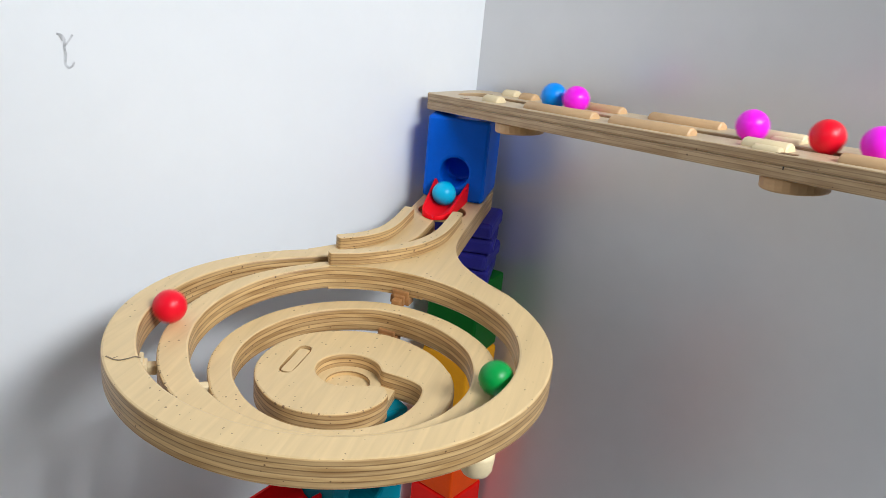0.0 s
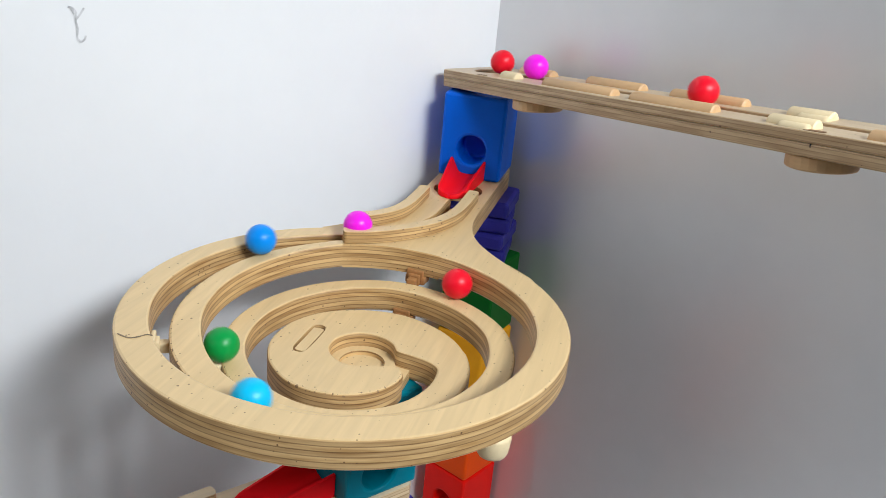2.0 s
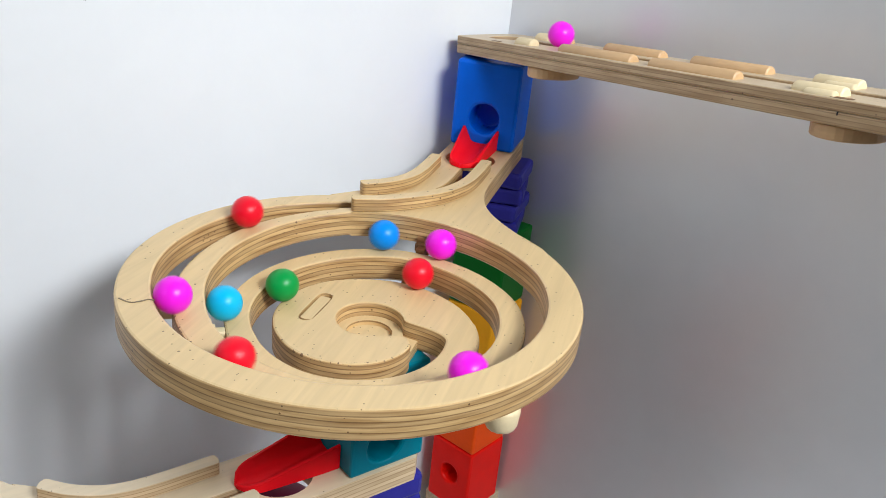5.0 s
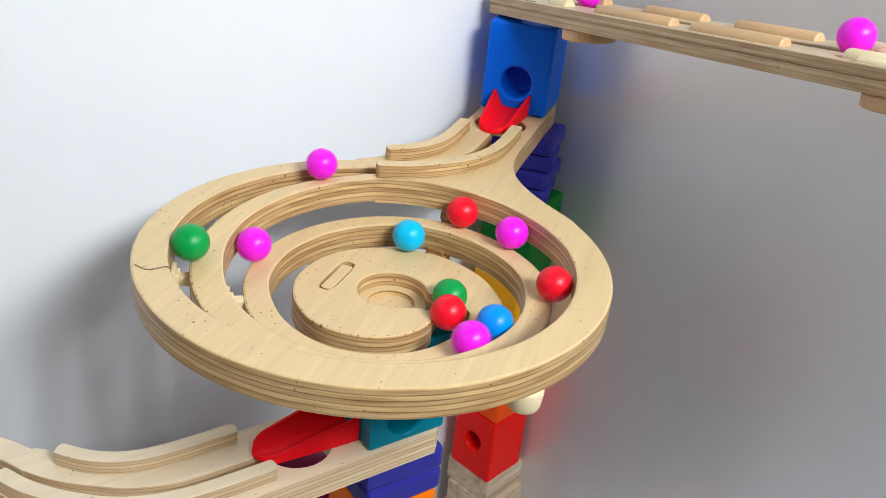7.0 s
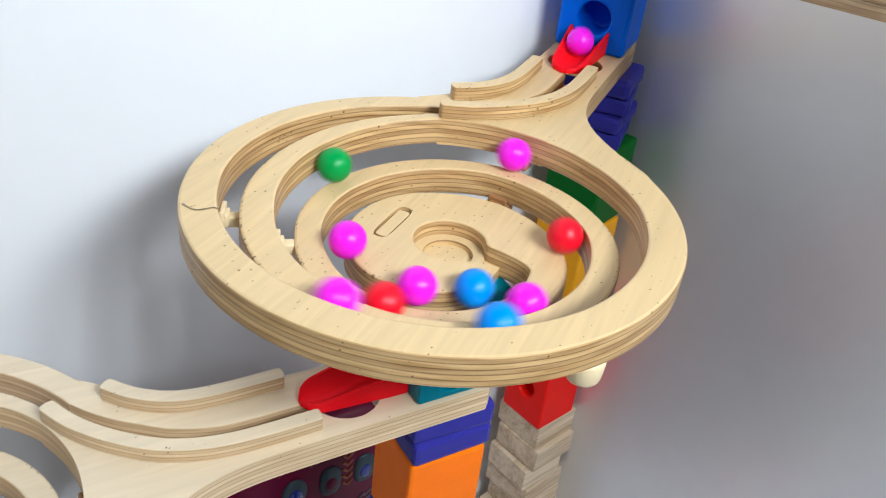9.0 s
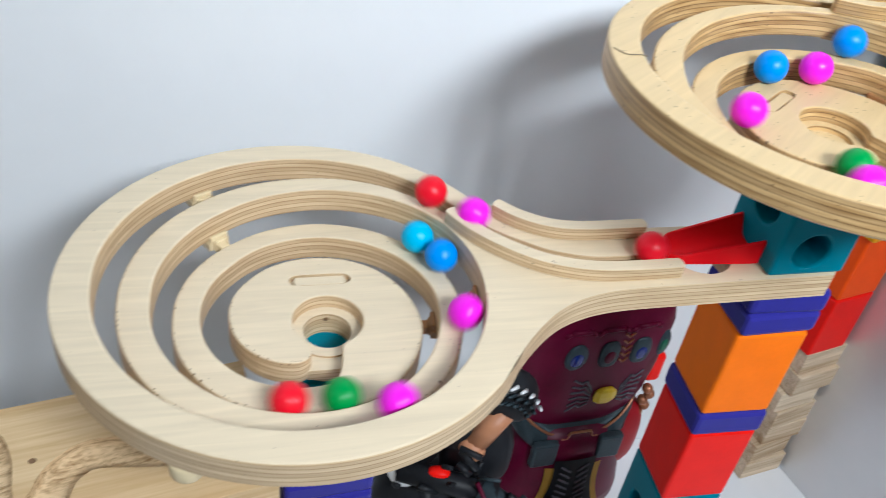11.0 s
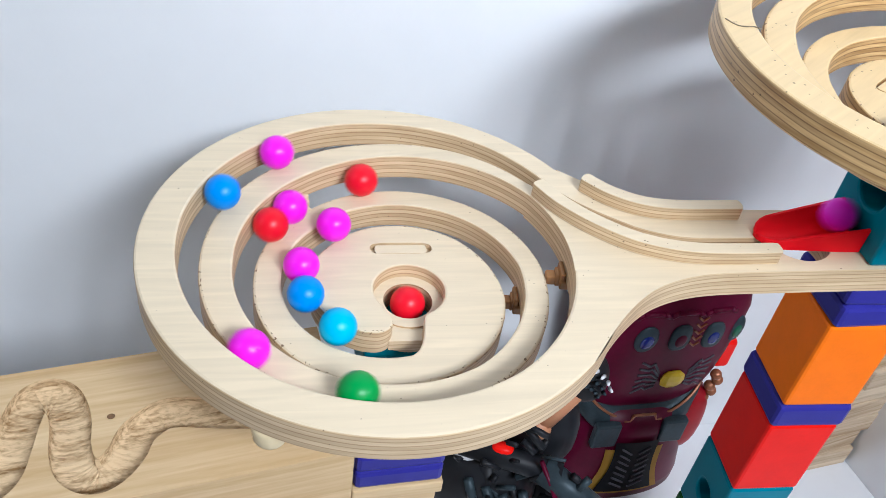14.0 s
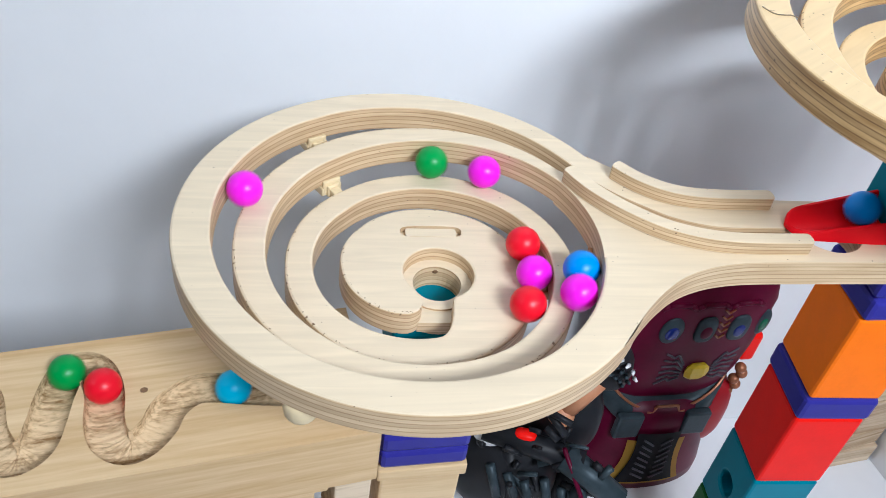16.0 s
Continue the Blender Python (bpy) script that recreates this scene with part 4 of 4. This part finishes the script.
def toy_figure(m):
    """A small dark action figure with a launcher, as one plain mesh."""
    bm = bmesh.new()
    marks = []

    def add(slot, fn, *a, **k):
        before = len(bm.faces)
        fn(bm, *a, **k)
        bm.faces.ensure_lookup_table()
        marks.append((slot, before, len(bm.faces)))
    add(0, super_ball, (0, 0, 0.130), 0.026, 0.018, 0.034, 0.8, 20, 14)
    add(0, super_ball, (0, 0.002, 0.090), 0.021, 0.017, 0.022, 0.8, 18, 12)
    for s in (-1, 1):
        add(0, tube, (s * 0.012, 0, 0.085), (s * 0.020, -0.006, 0.012), 0.012, 12, 0.009)
        add(0, super_ball, (s * 0.021, -0.014, 0.008), 0.011, 0.020, 0.008, 0.7, 14, 10)
    add(0, super_ball, (0.014, 0.006, 0.182), 0.020, 0.016, 0.018, 0.8, 18, 12)
    for row in range(3):
        for k in range(9):
            t = 0.2 + 0.30 * k
            x, z = 0.014 + (0.021 - 0.004 * row) * math.cos(t), 0.182 + (0.019 - 0.004 * row) * math.sin(t)
            add(5 if row == 0 else 1, tube, (x, -0.004 - 0.004 * row, z), (x + 0.005 * math.cos(t + 1.2), -0.010 - 0.003 * row, z + 0.004 * math.sin(t + 1.2)), 0.0016, 6, 0.0009)
    add(2, tube, (0.014, -0.004, 0.176), (-0.002, -0.012, 0.148), 0.0075, 10, 0.0085)
    add(2, ball_mesh, (-0.003, -0.014, 0.145), 0.0095)
    add(0, tube, (-0.020, 0, 0.150), (-0.042, -0.014, 0.118), 0.009, 10)
    add(0, tube, (-0.050, -0.022, 0.118), (0.020, -0.028, 0.118), 0.0085, 12)
    add(1, tube, (0.006, -0.028, 0.120), (0.050, -0.036, 0.100), 0.0105, 12, 0.0085)
    add(3, tube, (0.048, -0.035, 0.101), (0.070, -0.038, 0.093), 0.003, 8)
    add(1, ball_mesh, (0.024, -0.034, 0.088), 0.009, 0.7, 0.7, 1.3)
    add(4, tube, (0.004, -0.034, 0.135), (0.052, -0.052, 0.050), 0.0016, 8)
    add(0, tube, (-0.030, -0.020, 0.100), (-0.018, -0.030, 0.060), 0.006, 10)
    add(5, ball_mesh, (-0.046, -0.018, 0.112), 0.0125, 1.0, 0.8, 1.0)
    add(6, super_ball, (-0.022, -0.024, 0.124), 0.008, 0.005, 0.005, 0.8, 14, 10)
    add(0, super_ball, (-0.030, -0.006, 0.062), 0.040, 0.026, 0.046, 0.8, 20, 14)
    for k in range(6):
        add(1, tube, (-0.040 + 0.013 * k, -0.030, 0.090 - 0.004 * (k % 3)), (-0.030 + 0.012 * k, -0.034, 0.062 + 0.006 * (k % 2)), 0.0035, 8)
    rng = random.Random(5)
    for k in range(34):
        x, z = rng.uniform(-0.055, 0.040), rng.uniform(0.055, 0.165)
        y = -0.020 - rng.uniform(0.0, 0.014)
        dx, dz = rng.uniform(-0.016, 0.016), rng.uniform(-0.014, 0.014)
        add(rng.choice((0, 0, 0, 3, 1)), tube, (x, y, z), (x + dx, y - 0.004, z + dz), rng.uniform(0.0012, 0.0030), 5)
    ob = part("toy_figure", bm, BLACK, None, smooth=True)
    for mat in (STEEL, TAN, BLACK, MAROON, WHITEWALL, REDPAINT):
        ob.data.materials.append(mat)
    for slot, a, b in marks:
        for i in range(a, b):
            ob.data.polygons[i].material_index = slot
    ob.matrix_world = m
    return tagged(ob, "small dark plastic action figure holding a launcher", "toy figure")


toy_figure(pose(-0.168, 0.348, 0.030, 0, 0, 20))
bm = bmesh.new()
super_ball(bm, (0, 0, 0.0149), 0.030, 0.028, 0.0150, 0.5, 20, 12)
ob = part("figure_stand", bm, BLACK, None, smooth=True)
ob.matrix_world = pose(-0.168, 0.344, 0.0, 0, 0, 20)
tagged(ob, "low black plastic stand under the figure", "toy stand")

# flaked paint on the white wall
bm = bmesh.new()
for line in ([(0.2985, 0.5952), (0.2962, 0.5946), (0.2945, 0.5925), (0.2950, 0.5880), (0.2943, 0.5840), (0.2950, 0.5795), (0.2932, 0.5772), (0.2912, 0.5785), (0.2905, 0.5805)],
             [(0.2905, 0.5945), (0.2925, 0.5915), (0.2947, 0.5890)], [(0.2970, 0.5945), (0.2955, 0.5915)]):
    for a, b in zip(line, line[1:]):
        d = Vector((b[0] - a[0], b[1] - a[1])).normalized()
        n = Vector((-d.y, d.x)) * 0.00055
        vs = []
        for (s, z), k in ((a, 1), (b, 1), (b, -1), (a, -1)):
            p = CORNER + WHITE_DIR * (s + 0.0045 + n.x * k)
            q = p + Vector((0.677, -0.736)) * 0.0004
            vs.append(bm.verts.new((q.x, q.y, z + 0.0015 + n.y * k)))
        bm.faces.new(vs)
tagged(part("wall_scuff", bm, SCUFF), "small flaked scuff in the white paint", "scuff", kind="structure")

# ---- marbles ----
def marble(colour):
    bm = bmesh.new()
    ball_mesh(bm, (0, 0, 0), MARBLE_R, u=32, v=20)
    ob = part("marble", bm, BALLS[colour], None, smooth=True)
    return tagged(ob, "glossy %s wooden marble rolling on the run" % colour, "marble", "marbles")


def channel_point(u):
    """The marble's centre in a spiral's own space: u below 24 along the neck, above it the running angle."""
    if u <= 24:
        keys = [-130, -105, -100, -82, -64, -45, -27, -9, 7, 24]
        line = [(0.2565, 0, 0.038), (0.2528, 0, 0.0225), (0.222, 0, 0.0150), (0.198, 0, 0.0104), (0.178, -0.0042, 0.0075), (0.150, -0.0044, 0.0068), (0.125, 0.0006, 0.0068), (0.104, 0.0128, 0.0068),
                (0.0885, 0.0265, 0.0070), (0.085 * math.cos(radians(24)), 0.085 * math.sin(radians(24)), 0.0080)]
        return Vector([float(np.interp(u, keys, [p[i] for p in line])) for i in range(3)])
    if u <= 990:
        r = arm_inner(u) - MARBLE_R - 0.0003
        z = arm_drop(u + 360) + 0.0082 - float(np.interp(u, (860, 950), (0, 0.0050)))  # it sinks between arm and hub
        return Vector((r * math.cos(radians(u)), r * math.sin(radians(u)), z))
    keys = [990, 1002, 1012, 1022]
    end = channel_point(990)
    line = [end, Vector((0.0190, -0.0300, -0.0240)), Vector((0.0180, -0.0160, -0.0250)), Vector((HOLE[0], HOLE[1], -0.0300))]
    p = Vector([float(np.interp(u, keys, [q[i] for q in line])) for i in range(3)])
    if u > 1022:
        p.z -= 0.038 * min((u - 1022) / 18, 1)
    return p


def route(q):
    """A marble's centre by its progress q: the beam, the upper spiral, the lower spiral, then the pine beam's groove."""
    if q < -160:
        return BEAM @ Vector((0.026 + (-160 - q) / 800, 0.0255, BEAM_T + 0.0069))
    if q < -130:
        a, b = BEAM @ Vector((0.026, 0.0255, BEAM_T + 0.0069)), RING_UP @ channel_point(-130)
        return a.lerp(b, (q + 160) / 30)
    if q <= 1040:
        return RING_UP @ channel_point(q)
    if q < 1070:
        return (RING_UP @ channel_point(1040)).lerp(RING_LOW @ channel_point(-130), (q - 1040) / 30)
    if q <= 2240:
        return RING_LOW @ channel_point(q - 1200)
    start = PLANK @ Vector((*wave[0], 0.0006))
    if q < 2270:
        return (RING_LOW @ channel_point(1040)).lerp(start, (q - 2240) / 30)
    run = (q - 2270) / 1000
    for a, b in zip(wave, wave[1:]):
        seg = math.dist(a, b)
        if run <= seg:
            k = run / seg
            return PLANK @ Vector((a[0] + (b[0] - a[0]) * k, a[1] + (b[1] - a[1]) * k, 0.0006))
        run -= seg
    return PLANK @ Vector((*wave[-1], 0.0006))


# each marble's progress along the route, as seconds:progress
RUNS = [
    ("green", "0:269 0.5:320 1:362 1.5:413 2:482 2.5:557 3:623 3.5:668 4:704 4.2:719 6.3:947 6.5:977 6.8:990 7:999 7.2:1006 7.5:1025 8.2:1136 10.3:1643 10.5:1694 10.6:1724 10.9:1814 11:1841 11.2:1889 11.5:1949 12:2069 12.5:2174 13:2208 13.2:2221 13.4:2242 14.5:2314 14.8:2346 15:2361 15.2:2377 15.6:2418 15.8:2436 16:2455"),
    ("red", "0:98 0.5:179 1:245 1.5:293 2:332 2.5:377 3:437 3.5:512 4:590 4.2:614 6.3:872 6.5:914 6.8:960 7:990 7.2:995 7.5:1005 7.7:1012 10.3:1619 10.5:1667 10.6:1697 10.9:1790 11:1820 11.2:1868 11.5:1919 12:2003 12.5:2087 13:2138 13.5:2186 14:2225 15.2:2328 15.6:2384 15.8:2417 16:2430"),
    ("cyan", "0:-85 0.5:2 1:62 1.5:113 2:173 2.5:236 3:290 3.5:323 4:362 4.2:377 6.3:656 6.5:677 6.8:701 7:725 7.3:752 7.5:779 7.8:815 8.2:887 10.5:1496 10.6:1517 10.9:1568 11:1589 11.2:1646 11.5:1739 12:1892 12.5:1973 13:2027 13.5:2093 14:2153 14.5:2195 14.6:2199 14.8:2222 15:2245 15.8:2309 15.9:2321 16:2333"),
    ("blue", "0:-224 1:-85 1.5:-7 2:56 2.5:110 3:173 3.5:236 4:290 4.2:302 6.3:515 6.5:551 6.8:590 7:623 7.3:656 7.5:677 7.8:701 8.2:749 10.5:1460 10.6:1487 10.9:1556 11:1574 11.2:1631 11.5:1724 12:1874 12.5:1952 13:1997 13.5:2057 14:2117 14.5:2177 14.6:2185 14.8:2198 15:2216 15.2:2223 15.35:2245 16:2300"),
    ("magenta", "0:-240 0.5:-157 1.5:-55 2:12 2.5:68 3:122 3.5:188 4:251 4.2:269 6.3:488 6.5:524 6.8:566 7:605 7.3:635 7.5:659 7.8:680 8.2:722 10.6:1442 10.9:1517 11:1541 11.2:1589 11.5:1682 12:1850 12.5:1934 13:1976 13.5:2027 14:2090 14.5:2150 14.6:2159 14.8:2184 15:2194 15.2:2206 15.3:2216 15.5:2223 15.65:2245 16:2285"),
    ("magenta", "0:-340 0.5:-280 1:-232 1.5:-176 2:-112 2.5:-40 3:32 3.5:80 4:137 4.2:158 6.3:365 6.5:389 6.8:419 7:452 7.3:488 7.5:530 7.8:569 8:606 8.2:638 10.9:1469 11:1493 11.2:1538 11.5:1607 12:1766 12.5:1886 13:1934 13.5:1985 14:2042 14.5:2108 14.8:2147 15:2167 15.2:2189 15.3:2195 15.5:2209 15.6:2215 15.7:2220 15.8:2224 15.9:2238 16:2270"),
    ("red", "0:-372 0.5:-320 1:-276 1.5:-224 2:-168 2.5:-103 3:-49 3.5:5 4:62 4.2:80 6.3:299 6.5:311 6.8:329 7:347 7.3:365 7.5:386 7.8:410 8.2:473 10.9:1208 11:1235 11.2:1283 11.5:1361 12:1484 12.5:1553 13:1592 13.5:1643 14:1709 14.5:1778 15:1838 15.5:1889 16:1928"),
    ("magenta", "0:-392 0.5:-340 1:-296 1.5:-248 2:-196 3:-103 3.5:-40 4:29 4.2:44 6.3:275 6.5:293 6.8:308 7:323 7.3:341 7.5:359 7.8:380 8.2:434 10.5:1023 11:1211 11.2:1268 11.5:1343 12:1472 12.5:1541 13:1580 13.5:1628 14:1694 14.5:1760 15:1817 15.5:1865 16:1907"),
    ("red", "0:-490 1.5:-352 2:-304 2.5:-252 3:-192 4:-49 4.2:-25 6.3:212 6.5:239 6.8:263 7:284 7.3:302 7.5:317 7.8:335 8.2:374 10.5:998 11:1143 11.2:1208 11.5:1295 12:1445 12.5:1529 13:1559 13.5:1601 14:1655 14.5:1724 15:1790 15.5:1844 16:1886"),
    ("green", "0:-590 2.5:-360 3:-320 3.5:-280 4:-228 4.2:-208 6.3:41 6.5:62 6.8:89 7:116 7.3:146 7.5:176 7.8:206 8:236 8.2:260 10.3:758 10.5:794 10.6:821 10.9:914 11:944 12:1174 12.5:1283 13:1343 13.5:1403 14:1457 14.5:1505 15:1544 15.5:1583 16:1637"),
    ("magenta", "0:-678 3.5:-356 4:-312 4.2:-292 6.3:-43 6.5:-13 6.8:23 7:44 7.3:65 7.5:89 7.8:113 8.2:173 10.5:728 10.6:746 10.9:827 11:857 12:1134 12.5:1253 13:1307 13.5:1367 14:1424 14.5:1478 15:1523 15.5:1562 16:1613"),
    ("blue", "0:-735 0.88:-735 6.3:-236 6.5:-208 7.3:-103 7.5:-67 7.8:-31 8.2:32 10.3:590 10.5:650 10.6:674 10.9:746 11:776 11.2:839 11.3:880 11.5:940 12.5:1199 13:1250 13.5:1298 14:1352 14.5:1409 15:1460 15.5:1505 16:1544"),
    ("magenta", "0:-750 1.23:-750 6.3:-284 6.5:-256 7:-196 7.8:-103 8.2:-37 10.5:638 10.6:659 10.9:722 11:746 11.2:802 11.3:831 11.4:871 12.5:1158 13:1217 13.5:1271 14:1325 14.5:1385 15:1442 15.5:1490 16:1532"),
    ("magenta", "0:-765 2.38:-765 7:-340 7.3:-316 7.5:-296 8.5:-175 9.2:-40 10.5:425 10.6:455 10.9:550 11.8:781 12:844 14:1106 14.5:1184 15:1244 15.5:1301 16:1361"),
    ("blue", "0:-780 3.09:-780 7:-440 8.2:-348 9.2:-130 10.5:290 10.9:353 11:374 11.2:426 11.3:457 11.4:490 11.5:530 12.8:777 13.2:808 13.5:848 16:1109"),
]


def glide(keys, t):
    """A soft rising curve through the keys."""
    ts, qs = [k[0] for k in keys], [k[1] for k in keys]
    i = min(max(sum(1 for x in ts if x <= t) - 1, 0), len(ts) - 2)
    h = ts[i + 1] - ts[i]
    slope = [(qs[j + 1] - qs[j]) / (ts[j + 1] - ts[j]) for j in range(len(ts) - 1)]

    def tangent(j):
        if j == 0:
            return slope[0]
        if j == len(ts) - 1:
            return slope[-1]
        a, b = slope[j - 1], slope[j]
        return 2 * a * b / (a + b) if a > 0 and b > 0 else 0.0
    u = min(max((t - ts[i]) / h, 0), 1)
    return ((2 * u ** 3 - 3 * u * u + 1) * qs[i] + (u ** 3 - 2 * u * u + u) * h * tangent(i) + (3 * u * u - 2 * u ** 3) * qs[i + 1] + (u ** 3 - u * u) * h * tangent(i + 1))


def motions():
    for colour, text in RUNS:
        keys = [tuple(float(v) for v in k.split(":")) for k in text.split()]
        ob = marble(colour)
        turn, last, rows = Matrix.Identity(3), None, []
        for n in range(161):
            p = route(glide(keys, n / 10))
            if last is not None:
                step = p - last
                axis = Vector((-step.y, step.x, 0))
                if axis.length > 1e-6:
                    turn = Matrix.Rotation(min(axis.length / MARBLE_R, 1.2), 3, axis.normalized()) @ turn
            last = p
            rows.append((n / 10, Matrix.Translation(p) @ turn.to_4x4()))
        walk(ob, rows)


motions()
